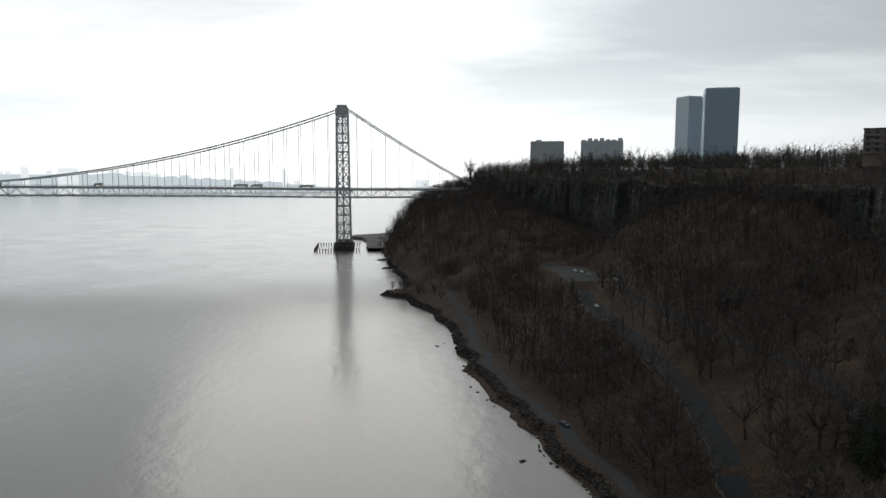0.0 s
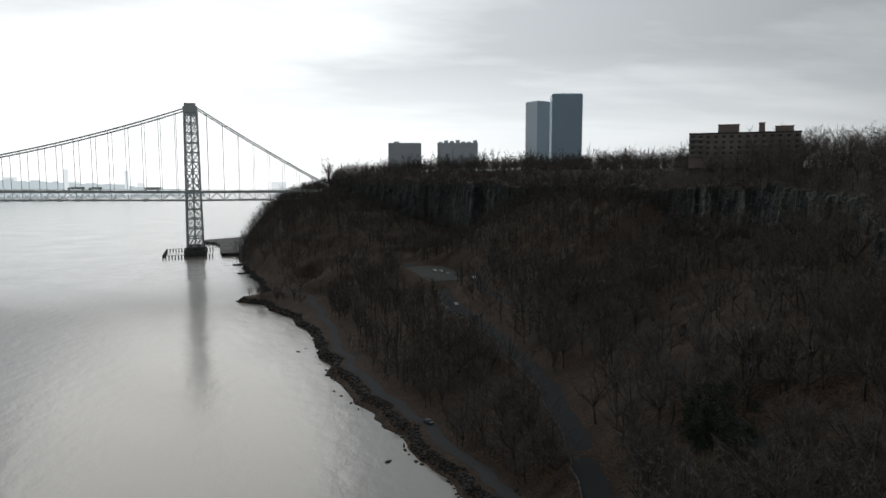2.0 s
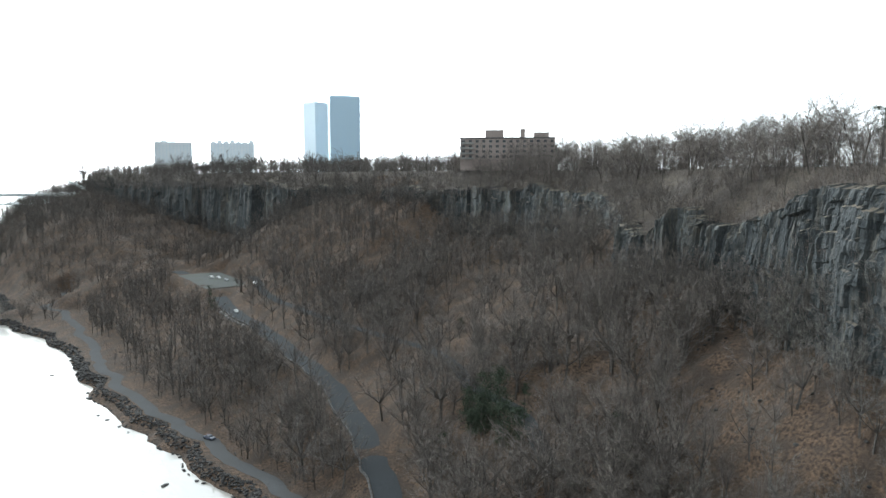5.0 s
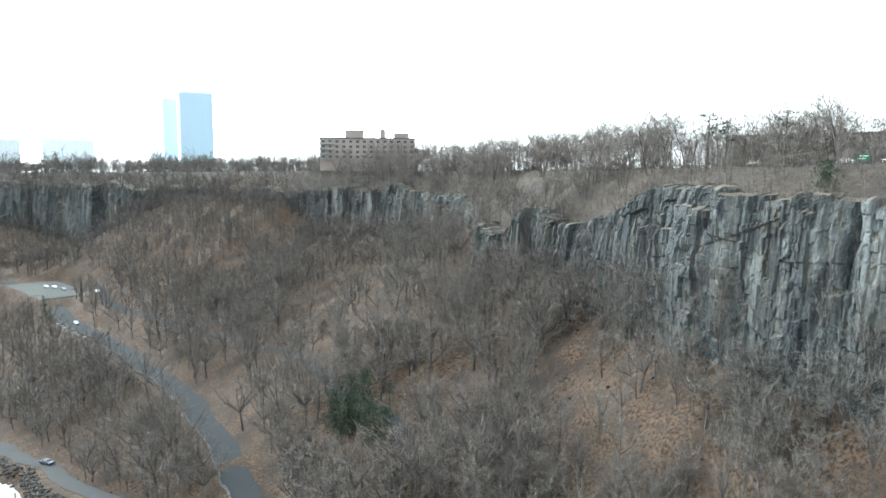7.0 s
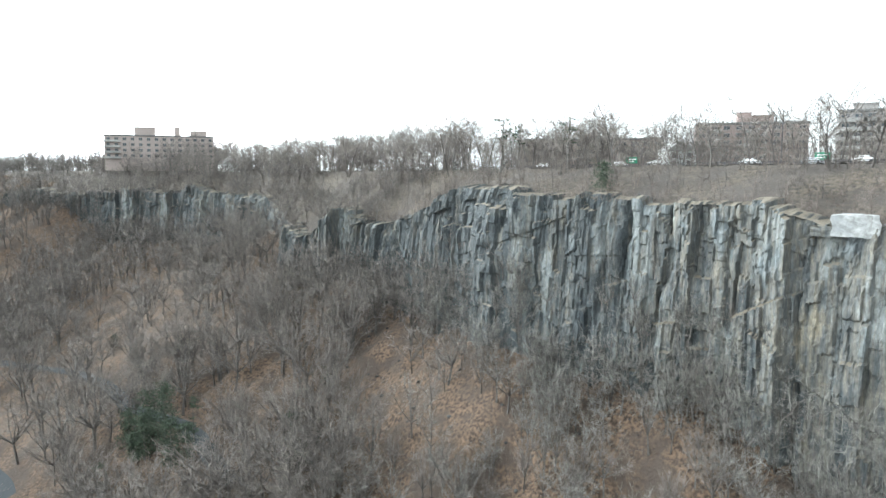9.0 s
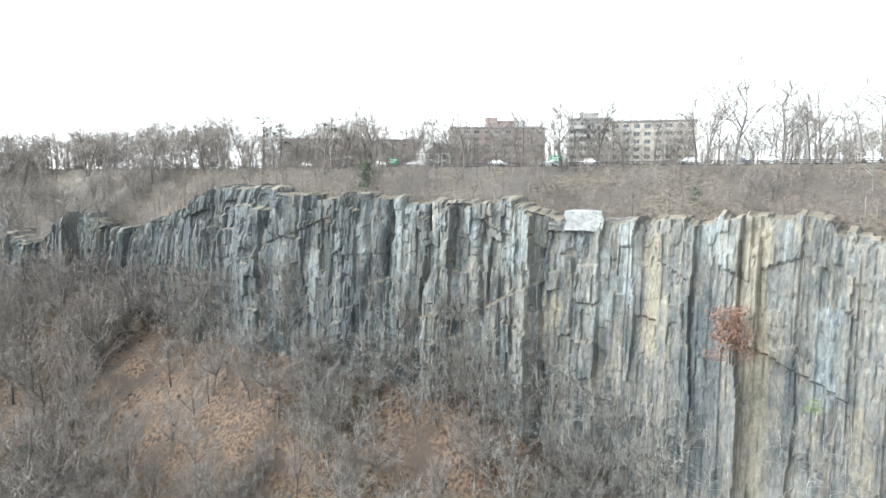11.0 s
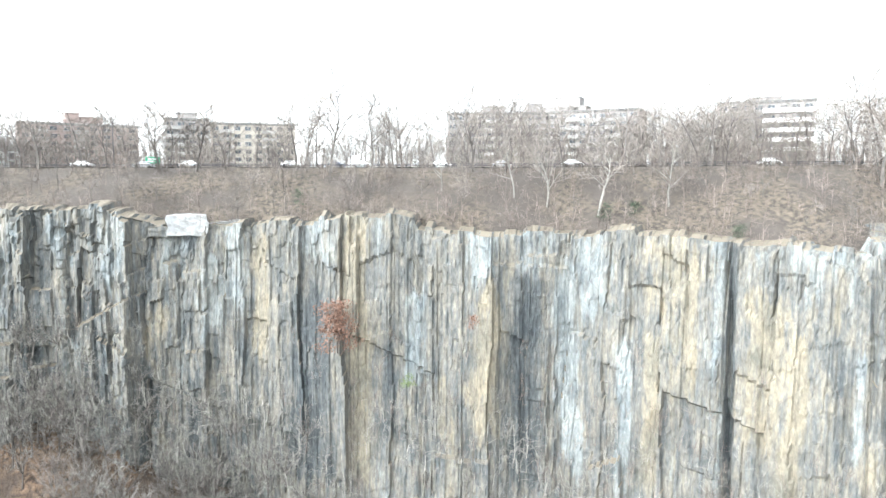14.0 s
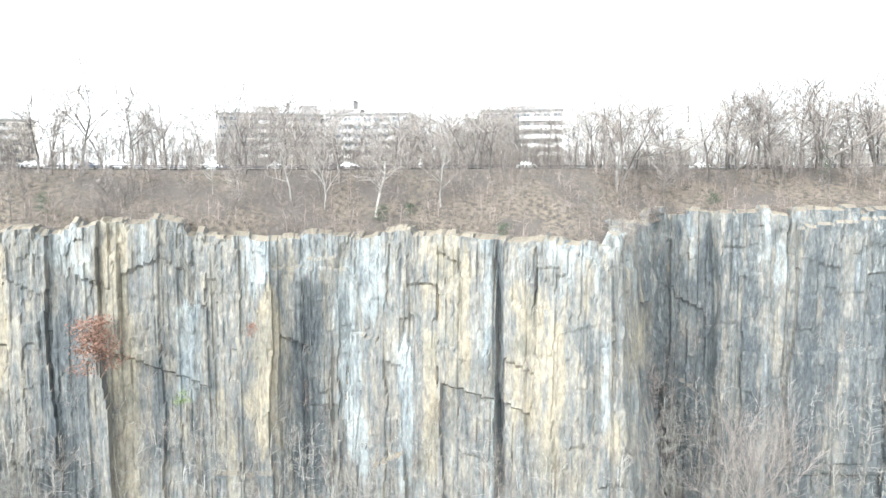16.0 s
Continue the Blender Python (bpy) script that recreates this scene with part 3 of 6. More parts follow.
# dark streaks of the rock; the shade of clefts is painted in here too
BLACK_AND_SHADE = [(115.3, 1.5, -8.2, -25.2), (131.4, 0.4, -3.7, -20.7), (138.7, 0.7, -10.7, -15.7), (97.2, 2.2, -8.8, -24.3), (106.4, 0.7, -17.0, -21.0), (61.0, 1.8, -2.4, -11.2),
         (71.7, 0.5, -2.3, -8.1), (75.1, 0.5, -3.5, -8.8), (81.2, 0.7, -7.5, -15.7), (51.9, 1.2, -3.8, -8.5), (45.8, 0.8, -4.7, -8.4), (56.4, 1.4, -1.5, -9.0), (54.2, 0.5, -3.0, -10.0),
         (104.0, 0.8, -14.0, -22.0), (88.0, 0.6, -14.0, -22.0), (147.8, 1.2, -4.0, -20.0), (151.0, 0.8, -6.0, -22.0), (155.0, 0.9, -4.0, -20.0)]
STAINS_AND_SHADE = [(*q, 0) for q in PALE + PALE_FAR] + [(*q, 1) for q in OCHRE] + [(*q, 2) for q in BLACK_AND_SHADE]
# open clefts in the face: bearing, half width in degrees, depth, top and foot as shares of the face
SLOTS = [(131.3, 0.32, 2.6, 1.2, 0.25), (84.9, 0.3, 1.5, 1.0, 0.0), (117.4, 0.2, 0.9, 0.75, 0.0), (106.5, 0.5, 1.2, 0.6, 0.0), (64.1, 0.35, 1.8, 1.2, 0.3), (70.1, 0.22, 1.3, 1.2, 0.4),
         (75.1, 0.3, 1.4, 1.2, 0.4), (71.7, 0.3, 1.5, 1.2, 0.4), (61.8, 0.45, 1.8, 1.2, 0.3), (58.2, 0.4, 1.6, 1.2, 0.3), (79.9, 0.3, 1.4, 1.0, 0.3), (148.3, 0.25, 1.4, 1.2, 0.1),
         (141.9, 0.2, 1.0, 0.6, 0.0), (52.4, 0.4, 1.8, 1.2, 0.2), (46.6, 0.35, 1.6, 1.2, 0.2), (144.2, 0.4, 1.6, 1.0, 0.0)]


def chance(a, b, seed):
    """A number in 0..1 for each pair of whole numbers."""
    v = (a.astype(np.int64) * 73856093 ^ b.astype(np.int64) * 19349663 ^ seed * 83492791) & 0x7FFFFFFF
    v = ((v ^ (v >> 15)) * 2246822519) & 0x7FFFFFFF
    v = ((v ^ (v >> 13)) * 3266489917) & 0x7FFFFFFF
    return ((v ^ (v >> 16)) & 0xFFFFF) / float(0xFFFFF)


def blocks(S, Z, rng, cap):
    """Depth of a jointed face: columns of uneven width, broken by cross joints, with open cracks between."""
    depth, crack = np.zeros_like(S), np.zeros_like(S)
    for i, (wide, spread, tall, shift, open_to, wander) in enumerate(
            ((9.0, 0.36, 40.0, 0.07, 0.10, 0.9), (3.1, 0.18, 11.0, 0.10, 0.08, 0.38), (1.25, 0.10, 4.2, 0.06, 0.05, 0.13), (0.6, 0.05, 1.9, 0.03, 0.02, 0.05))):
        edges = [S.min() - 6]
        while edges[-1] < S.max() + 6:
            edges.append(edges[-1] + wide * rng.uniform(0.4, 1.8))
        edges = np.array(edges)
        W = S + (value_noise(Z / (wide * 1.6), S / (wide * 2.5), 90 + i) + 0.14 * value_noise(Z / (wide * 0.45), S / wide, 95 + i)) * wander
        c = np.searchsorted(edges, W.ravel()).reshape(W.shape) - 1
        near = np.minimum(W - edges[c], edges[c + 1] - W)
        t = tall * (0.55 + 0.9 * chance(c, 0 * c, 7 + i))
        zz = Z / t + chance(c, 0 * c, 17 + i) * 9 + (W - edges[c]) / wide * (chance(c, 0 * c, 27 + i) - 0.5) * 0.35
        b = np.floor(zz)
        dz = np.minimum(zz - b, b + 1 - zz) * t
        depth += (chance(c, 0 * c, 37 + i) - 0.5) * 3.4 * spread + (chance(c, b, 47 + i) - 0.5) * 3.4 * shift * cap
        depth += (chance(c, 0 * c, 57 + i) - 0.5) * 0.26 * (W - edges[c]) + (chance(c, b, 67 + i) - 0.5) * 0.05 * (zz - b) * t
        gap = chance(c, 0 * c, 77 + i)
        crack = np.maximum(crack, np.clip(1 - near / (0.12 + 0.16 * gap), 0, 1) * open_to * (0.3 + 0.9 * gap))
        crack = np.maximum(crack, np.clip(1 - dz / 0.16, 0, 1) * open_to * 0.15)
    return depth - crack


S_NEAR = 1338.0
S_MID = float(np.interp(3.0, np.arange(len(S_STATION)), S_STATION))
S_END = float(np.interp(17.6, np.arange(len(S_STATION)), S_STATION))


def build_cliff(s0, s1, ds, dz, seed, label):
    rng = np.random.default_rng(seed)
    s = np.arange(s0, s1 + ds * 0.5, ds)
    a, o = along(s, S_SMOOTH), along(s, S_OUT)
    rim = a[:, 5] + (chance(np.floor(s / 2.3 + value_noise(s / 5, 0 * s, 2)), 0 * s, 3) - 0.5) * 1.0 + (chance(np.floor(s / 6.1 + value_noise(s / 11, 0 * s, 12)), 0 * s, 13) - 0.4) * 1.5 + value_noise(s / 9, 0 * s, 4) * 0.7
    rim = rim + np.clip((1380 - s) / 120, 0, 1) * np.maximum(value_noise(s / 24, 0 * s, 8) * 2.6 + value_noise(s / 7, 0 * s, 9) * 1.3, -0.9)
    foot = a[:, 4] - 6.0
    rows = int((rim - foot).max() / dz)
    f = np.linspace(0, 1, rows)
    Z = foot[:, None] + (rim - foot)[:, None] * f[None]
    SS = np.repeat(s[:, None], rows, 1)
    broken = np.clip((1548 - SS) / 12, 0, 1) * np.clip((SS - 1440) / 40, 0, 1)
    d = blocks(SS, Z, rng, 1 + np.clip((Z - rim[:, None] + 10) / 6, 0, 1) + 0.5 + 1.2 * broken) * (1 + 0.7 * np.clip((1480 - SS) / 90, 0, 1) + 0.3 * broken) + fractal(SS / 16, Z / 40, 41, 3) * 1.6 + fractal(SS / 2.2, Z / 9.0, 47, 3) * 0.12
    d = d + (1 - f[None]) * 4.0
    d = d - np.clip((f[None] - 0.93) / 0.07, 0, 1) ** 2 * 0.35
    bear = np.degrees(np.arctan2(a[:, 2], a[:, 3]))[:, None]
    for b, w, deep, top, low in SLOTS:
        wig = (value_noise(f * 5 + b, 0 * f, 29) * 1.3 + value_noise(f * 17 + b, 0 * f, 31) * 0.5)[None] * w
        d = d - deep * np.exp(-((bear + wig - b) / w) ** 2) * np.clip((f[None] - low) * 8, 0, 1) * np.clip((top - f[None]) * 8, 0, 1)
    X = a[:, 2:3] + o[:, 0:1] * d
    Y = a[:, 3:4] + o[:, 1:2] * d
    P = np.stack([X, Y, Z], -1)
    lip = []
    for back, up in ((1.2, 0.2), (3.0, 0.5), (6.0, 0.5), (9.5, -1.6)):
        q = P[:, -1].copy()
        q[:, 2] += (chance(np.floor(s / 1.6 + back), 0 * s, 9) - 0.5) * 0.7 * (back < 4)
        back = back * (1 - 0.8 * np.exp(-((s - 1652) / 12) ** 2))    # the ledge narrows on the jutting corner
        q[:, 0] -= o[:, 0] * back
        q[:, 1] -= o[:, 1] * back
        q[:, 2] += up
        lip.append(q[:, None])
    P = np.concatenate([P, *lip], 1)
    me = grid_mesh("cliff", P, M_ROCK, smooth=False)
    az = np.degrees(np.arctan2(P[..., 0], P[..., 1]))
    h = np.concatenate([np.repeat(f[None], len(s), 0), np.ones((len(s), 4))], 1)
    st = np.full((*az.shape, 4), 0.0, np.float32)
    st[..., 0] = 0.19 + 0.34 * np.clip(fractal(SS[:, :1] / 2.6, h * 1.2, 61, 4), -0.6, 1) + 0.12 * np.clip((h - 0.8) / 0.2, 0, 1)
    st[..., 1] = 0.08 + 0.34 * np.clip(fractal(SS[:, :1] / 3.2, h * 1.2, 67, 4), -0.6, 1) + np.clip((az - 95) / 100, 0, 0.10)
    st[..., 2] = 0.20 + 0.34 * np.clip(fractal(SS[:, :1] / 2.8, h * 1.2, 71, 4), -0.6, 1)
    # the dark channel rises below bearing 94 and again beyond 141
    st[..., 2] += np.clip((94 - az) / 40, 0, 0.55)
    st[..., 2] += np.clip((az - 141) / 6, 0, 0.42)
    el = np.degrees(np.arctan2(P[..., 2] - EYE, np.hypot(P[..., 0], P[..., 1])))
    for b, w, top, low, ch in STAINS_AND_SHADE:
        wig = value_noise(h * 7 + b, 0 * h + b, 83) * 0.35 * w + value_noise(h * 23 + b, 0 * h + b, 85) * 0.18 * w
        end = el + value_noise(az * 2.2, 0 * az + b, 87) * 1.3 + value_noise(az * 7.0, 0 * az + b, 88) * 0.5
        g = np.clip(1.5 - np.abs(az + wig - b) / w, 0, 1) * np.clip((top + 0.6 - end) / 0.9, 0, 1) * np.clip((end - low + 1.0) / 2.2, 0, 1)
        st[..., ch] = np.maximum(st[..., ch], (0.52 + 0.020 * min(top - low, 14)) * g)
        for other in range(3):
            if other != ch:
                st[..., other] *= 1 - 0.6 * g
    st[..., 3] = 1
    att = me.attributes.new("stain_and_shade", "FLOAT_COLOR", "POINT")
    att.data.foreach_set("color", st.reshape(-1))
    return tagged(new("cliff", me), label, "cliff", kind="structure")


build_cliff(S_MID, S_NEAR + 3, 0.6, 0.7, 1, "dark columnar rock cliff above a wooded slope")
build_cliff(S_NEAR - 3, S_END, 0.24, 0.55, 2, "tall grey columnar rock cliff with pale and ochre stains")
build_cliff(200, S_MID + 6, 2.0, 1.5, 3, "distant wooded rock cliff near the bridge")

# ---------------------------------------------------------------- trees


def prism(p, q, r0, r1):
    d = q - p
    d = d / (np.linalg.norm(d) + 1e-9)
    a = np.cross(d, (0.3, 0.5, 0.81))
    a /= np.linalg.norm(a) + 1e-9
    b = np.cross(d, a)
    ang = np.array([0, 2.094, 4.189])
    ring = np.cos(ang)[:, None] * a + np.sin(ang)[:, None] * b
    A, B = p + ring * r0, q + ring * r1
    out = []
    for i in range(3):
        j = (i + 1) % 3
        out += [(A[i], A[j], B[j]), (A[i], B[j], B[i])]
    return out


def sliver(p, q, w, rng):
    d = q - p
    a = np.cross(d, rng.normal(size=3))
    a /= np.linalg.norm(a) + 1e-9
    return (p - a * w / 2, p + a * w / 2, q)


def grow_tree(seed, h, level_kids, prisms, twig=0.05, spread=1.0, first=0.35, droop=0.0, girth=0.016):
    """A bare tree: wood (trunk, limbs) and twigs as loose triangles."""
    rng = np.random.default_rng(seed)
    wood, fine = [], []

    def limb(p, d, length, r, lev):
        segs = 4 if lev == 0 else (2 if lev < prisms else 1)
        pts = [p]
        for _ in range(segs):
            d = d + rng.normal(0, 0.10 + 0.06 * lev, 3)
            d[2] += 0.06 if lev else 0.0
            d = d / np.linalg.norm(d)
            pts.append(pts[-1] + d * length / segs)
        for i in range(segs):
            f0, f1 = i / segs, (i + 1) / segs
            if lev < prisms:
                wood.extend(prism(pts[i], pts[i + 1], r * (1 - 0.75 * f0), r * (1 - 0.75 * f1)))
            else:
                w = max(2 * r, twig * 0.62 ** (lev - prisms))
                t3 = sliver(pts[i], pts[i + 1], w, rng)
                fine.append(t3)
                if lev < len(level_kids):
                    fine.append((t3[1], t3[2] + (t3[1] - t3[0]) * 0.6, t3[2]))
        if lev >= len(level_kids):
            return
        n = level_kids[lev]
        for k in range(n):
            f = first + (1 - first) * (k + rng.uniform(0.2, 0.9)) / n if lev == 0 else rng.uniform(0.25, 1.0)
            x = min(f, 0.999) * segs
            i = int(x)
            at = pts[i] + (pts[i + 1] - pts[i]) * (x - i)
            side = rng.normal(size=3)
            side -= d * side.dot(d)
            side /= np.linalg.norm(side)
            ang = rng.uniform(0.55, 1.05) * (1.25 - 0.55 * f if lev == 0 else 0.9) * spread
            kd = d * math.cos(ang) + side * math.sin(ang)
            kd[2] += 0.12 - droop
            kl = length * (rng.uniform(0.40, 0.62) * (1.15 - 0.45 * f) if lev == 0 else rng.uniform(0.42, 0.68))
            limb(at, kd / np.linalg.norm(kd), kl, r * (0.5 if lev == 0 else 0.55) * (1 - 0.5 * f), lev + 1)

    limb(np.zeros(3), np.array([rng.normal(0, 0.05), rng.normal(0, 0.05), 1.0]), h * 0.86, h * girth, 0)
    return np.array(wood, np.float32).reshape(-1, 3, 3), np.array(fine, np.float32).reshape(-1, 3, 3)


def dome_tree(seed, h, limbs, branches, n, w, fork=0.3, wide=0.42):
    """A bare tree with a rounded crown: a short trunk, rising limbs, and fine twigs that fill a dome."""
    rng = np.random.default_rng(seed)
    wood, fine, ends = [], [], []
    top = np.array((rng.normal(0, 0.02) * h, rng.normal(0, 0.02) * h, fork * h))
    wood += prism(np.zeros(3), top, h * 0.017, h * 0.012)
    heart = top + (0, 0, 0.12 * h)
    for k in range(limbs):
        a, tilt = 6.283 * (k + rng.uniform(-0.3, 0.3)) / limbs, rng.uniform(0.15, 1.35) if k else 0.08
        tip = top + np.array((math.sin(tilt) * math.cos(a) * wide * h, math.sin(tilt) * math.sin(a) * wide * h, (0.30 + 0.36 * math.cos(tilt)) * h * rng.uniform(0.8, 1.05)))
        mid = top + (tip - top) * 0.5 + np.array((0, 0, -0.03 * h)) + rng.normal(0, 0.02 * h, 3)
        wood += prism(top, mid, h * 0.009, h * 0.006) + prism(mid, tip, h * 0.006, h * 0.0015)
        for _ in range(branches):
            f = rng.uniform(0.3, 1.0)
            p = top + (mid - top) * f * 2 if f < 0.5 else mid + (tip - mid) * (f - 0.5) * 2
            d = (p - heart) / h + rng.normal(0, 0.22, 3) + np.array((0, 0, 0.05))
            q = p + d / np.linalg.norm(d) * h * rng.uniform(0.10, 0.22)
            wood.append(sliver(p, q, 1.8 * w, rng))
            ends.append((p, q))
    for _ in range(n):
        p, q = ends[rng.integers(len(ends))]
        p = p + (q - p) * rng.uniform(0.2, 1.0)
        d = (p - heart) / h + rng.normal(0, 0.26, 3) + np.array((0, 0, 0.09))
        fine.append(sliver(p, p + d / np.linalg.norm(d) * h * rng.uniform(0.06, 0.14), w, rng))
    return np.array(wood, np.float32).reshape(-1, 3, 3), np.array(fine, np.float32).reshape(-1, 3, 3)


NEAR_TREES = [grow_tree(100 + i, 14, (10, 6, 4, 2), 2, 0.125, 1.1 + 0.14 * (i % 3), 0.28 + 0.06 * (i % 3), 0.0, 0.02) for i in range(7)]
SLOPE_TREES = [dome_tree(600 + i, 14, 7 + i % 3, 12, 1000, 0.042, 0.24 + 0.05 * (i % 3), 0.36 + 0.05 * (i % 3)) for i in range(7)]
MID_TREES = [dome_tree(200 + i, 14, 6 + i % 3, 9, 400, 0.056, 0.24 + 0.05 * (i % 3), 0.36 + 0.05 * (i % 3)) for i in range(8)]
FAR_TREES = [dome_tree(300 + i, 14, 5, 4, 66, 0.115, 0.24, 0.42) for i in range(8)]
THICKET = [dome_tree(700 + i, 14, 5, 5, 90, 0.12, 0.05, 0.5) for i in range(5)]
SKY_TREES = [grow_tree(500 + i, 14, (9, 6, 5), 1, 0.13, 1.15 + 0.12 * (i % 3), 0.28 + 0.05 * (i % 2)) for i in range(9)]
BRUSH = [grow_tree(400 + i, 3.2, (9, 5), 0, 0.065, 1.4, 0.02) for i in range(6)]


def turned(tris, ang, sc, at):
    c, s = math.cos(ang), math.sin(ang)
    R = np.array([[c, s, 0], [-s, c, 0], [0, 0, 1]], np.float32)
    return tris @ R * np.asarray(sc, np.float32) + np.asarray(at, np.float32)


def wood_stuff(name, label, kinds, spots, rng, lo, hi, mats=None, widen=1.0):
    tr, sl = [], []
    for p in spots:
        wd, fn = kinds[rng.integers(len(kinds))]
        k = rng.uniform(lo, hi)
        ang = rng.uniform(0, 6.28)
        for t, slot in ((wd, 0), (fn, 1)):
            if len(t):
                tr.append(turned(t, ang, (k * widen, k * widen, k), p - np.array((0, 0, 0.15))))
                sl.append(np.full(len(t), slot))
    me = tri_mesh(name, np.concatenate(tr), mats or [M_BARK, M_TWIG], np.concatenate(sl))
    return tagged(new(name, me), label, "trees" if "wood" in name else "shrubs", kind="stuff")


TREE_MESH = {}


def bare_tree(kind, p, ang, k, label, group="bare trees", pale=False, forms=NEAR_TREES):
    key = (kind, pale, id(forms))
    if key not in TREE_MESH:
        wd, fn = forms[kind]
        TREE_MESH[key] = (tri_mesh("trunk", wd, [M_PALEBARK if pale else M_BARK]), tri_mesh("crown", fn, [M_TWIG]))
    t = hold("tree", Matrix.LocRotScale(Vector(p) - Vector((0, 0, 0.2)), Euler((0, 0, ang)), (k, k, k)), label, "tree", group)
    for nm, me in zip(("trunk", "crown"), TREE_MESH[key]):
        new(nm, me).parent = t
    return t

# ---------------------------------------------------------------- roads on the slope
def st(k):
    return float(np.interp(k, np.arange(len(S_STATION)), S_STATION))


def road_sheet(name, key, mat, label, lift=0.22):
    at, up, half = ROADS[key]
    s = np.arange(at[0], at[-1], 2.0)
    ur = np.interp(s, at, up)
    ur = np.convolve(np.pad(ur, 6, mode="edge"), np.ones(13) / 13, "valid")
    x, y, z, span = slope_raw(s, ur)
    rows = []
    for k in np.linspace(-1, 1, 7):
        p = slope_point(s, ur + k * half / span)
        p[:, 2] = z + lift - 0.08 * k * k
        rows.append(p)
    return tagged(new(name, grid_mesh(name, np.stack(rows, 1)[:, ::-1], mat)), label, "road", kind="structure"), s, ur, span


road_sheet("road", "drive", M_ASPHALT, "narrow dark asphalt drive winding down the wooded slope")
road_sheet("road", "upper_drive", M_ASPHALT, "old grey asphalt road through the trees", 0.26)
road_sheet("road", "shore_road", M_GRAVEL, "worn grey shore road above the stone bank")
road_sheet("parking_area", "parking", M_LOT, "small grey asphalt parking area in the woods", 0.18)


def stone_curb():
    """The low wall on the river side of the drive."""
    at, up, half = ROADS["drive"]
    curb = hold("stone_wall", Matrix(), "low rough stone wall along the drive", "wall")
    bm = box_bm(-1.05, 1.05, -0.22, 0.22, -0.5, 0.55, 0.06)
    me = bpy.data.meshes.new("stone")
    bm.to_mesh(me)
    bm.free()
    me.materials.append(M_PIER)
    s = np.arange(1110, 1400, 2.0)
    ur = np.interp(s, at, up)
    span = slope_raw(s, ur)[3]
    p = slope_point(s, ur - (half + 0.5) / span)
    p[:, 2] = slope_raw(s, ur)[2] + 0.2
    for i in range(len(s) - 1):
        d = p[i + 1] - p[i]
        ob = new("stone", me)
        ob.parent = curb
        ob.matrix_basis = Matrix.LocRotScale(Vector((p[i] + p[i + 1]) / 2), Euler((0, 0, math.atan2(d[1], d[0]))), (np.linalg.norm(d) / 2.12, 1, 1))


stone_curb()


def retaining_wall():
    at, up, half = ROADS["drive"]
    w = hold("retaining_wall", Matrix(), "pale stone retaining wall with piers below the drive", "wall")
    for s in np.arange(1136, 1178, 6.0):
        ur = np.interp(s, at, up)
        span = slope_raw(np.array(s), np.array(ur))[3]
        p = slope_point(s, ur - (half + 2.2) / span)
        q = slope_point(s + 6.0, np.interp(s + 6.0, at, up) - (half + 2.2) / span)
        a = math.atan2(q[1] - p[1], q[0] - p[0])
        z = float(slope_raw(np.array(s), np.array(ur))[2])
        part("pier", box_bm(-0.8, 0.8, -0.8, 0.8, z - 7 - p[2], z + 0.6 - p[2], 0.1), M_CONCRETE, w, "", Matrix.Translation(Vector(p)) @ Matrix.Rotation(a, 4, "Z"))
        part("wall_panel", box_bm(0.7, np.linalg.norm(q - p) - 0.7, -0.3, 0.3, z - 7 - p[2], z + 0.1 - p[2], 0.05), M_PIER, w, "", Matrix.Translation(Vector(p)) @ Matrix.Rotation(a, 4, "Z"))


retaining_wall()

# ---------------------------------------------------------------- woods
RNG = np.random.default_rng(7)


def slope_spots(n, s0, s1, u0, u1, rng, clear=2.5, keep=0.2):
    s, u = rng.uniform(s0, s1, n), rng.uniform(u0, u1, n)
    ok = off_road(s, u, clear) & ~((s > 1374) & (s < 1418) & (u > 0.34) & (u < 0.52)) & ~((s > 1040) & (s < 1135) & (u > 0.37) & (u < 0.49))
    # open litter below the near cliff, and a smaller bare patch lower down
    ragged = value_noise(s / 7, u * 22, 53) * 0.7
    for cs, cu, rs, ru in ((1456, 0.84, 28, 0.14), (1410, 0.68, 18, 0.07), (1330, 0.70, 16, 0.06), (1290, 0.62, 14, 0.05), (1360, 0.80, 12, 0.05)):
        ok &= (((s - cs) / rs) ** 2 + ((u - cu) / ru) ** 2 + ragged > 1) | (rng.uniform(size=n) < keep)
    return slope_point(s[ok], u[ok])


def plateau_spots(n, s0, s1, d0, d1, rng, bias=1.3):
    return plateau_point(rng.uniform(s0, s1, n), d0 + (d1 - d0) * rng.uniform(0, 1, n) ** bias)


wood_stuff("far_woodland", "bare brown winter woodland on a far hillside", FAR_TREES, slope_spots(900, st(0.6), st(3.5), 0.08, 1.1, RNG), RNG, 0.75, 1.3, None, 1.1)
wood_stuff("far_woodland", "bare winter woodland along a far cliff top", FAR_TREES, plateau_spots(720, st(0.5), st(6.5), 1, 120, RNG, 1.0), RNG, 0.5, 1.2, None, 1.2)
wood_stuff("hillside_woodland", "bare grey-brown winter trees on a steep slope", FAR_TREES, slope_spots(1150, st(3.3), st(5.8), 0.12, 1.06, RNG, 4.0), RNG, 0.8, 1.45, None, 1.0)
wood_stuff("hillside_woodland", "bare grey-brown winter trees below a rock cliff", MID_TREES, slope_spots(470, st(5.2), st(8.9), 0.105, 1.06, RNG, 3.5, 0.25), RNG, 0.75, 1.5, None, 1.3)
wood_stuff("hillside_woodland", "thin bare saplings at the foot of a cliff", MID_TREES, slope_spots(190, st(8.8), st(13), 0.35, 1.04, RNG), RNG, 0.5, 1.1, [M_BARK, M_PALEBARK], 1.0)
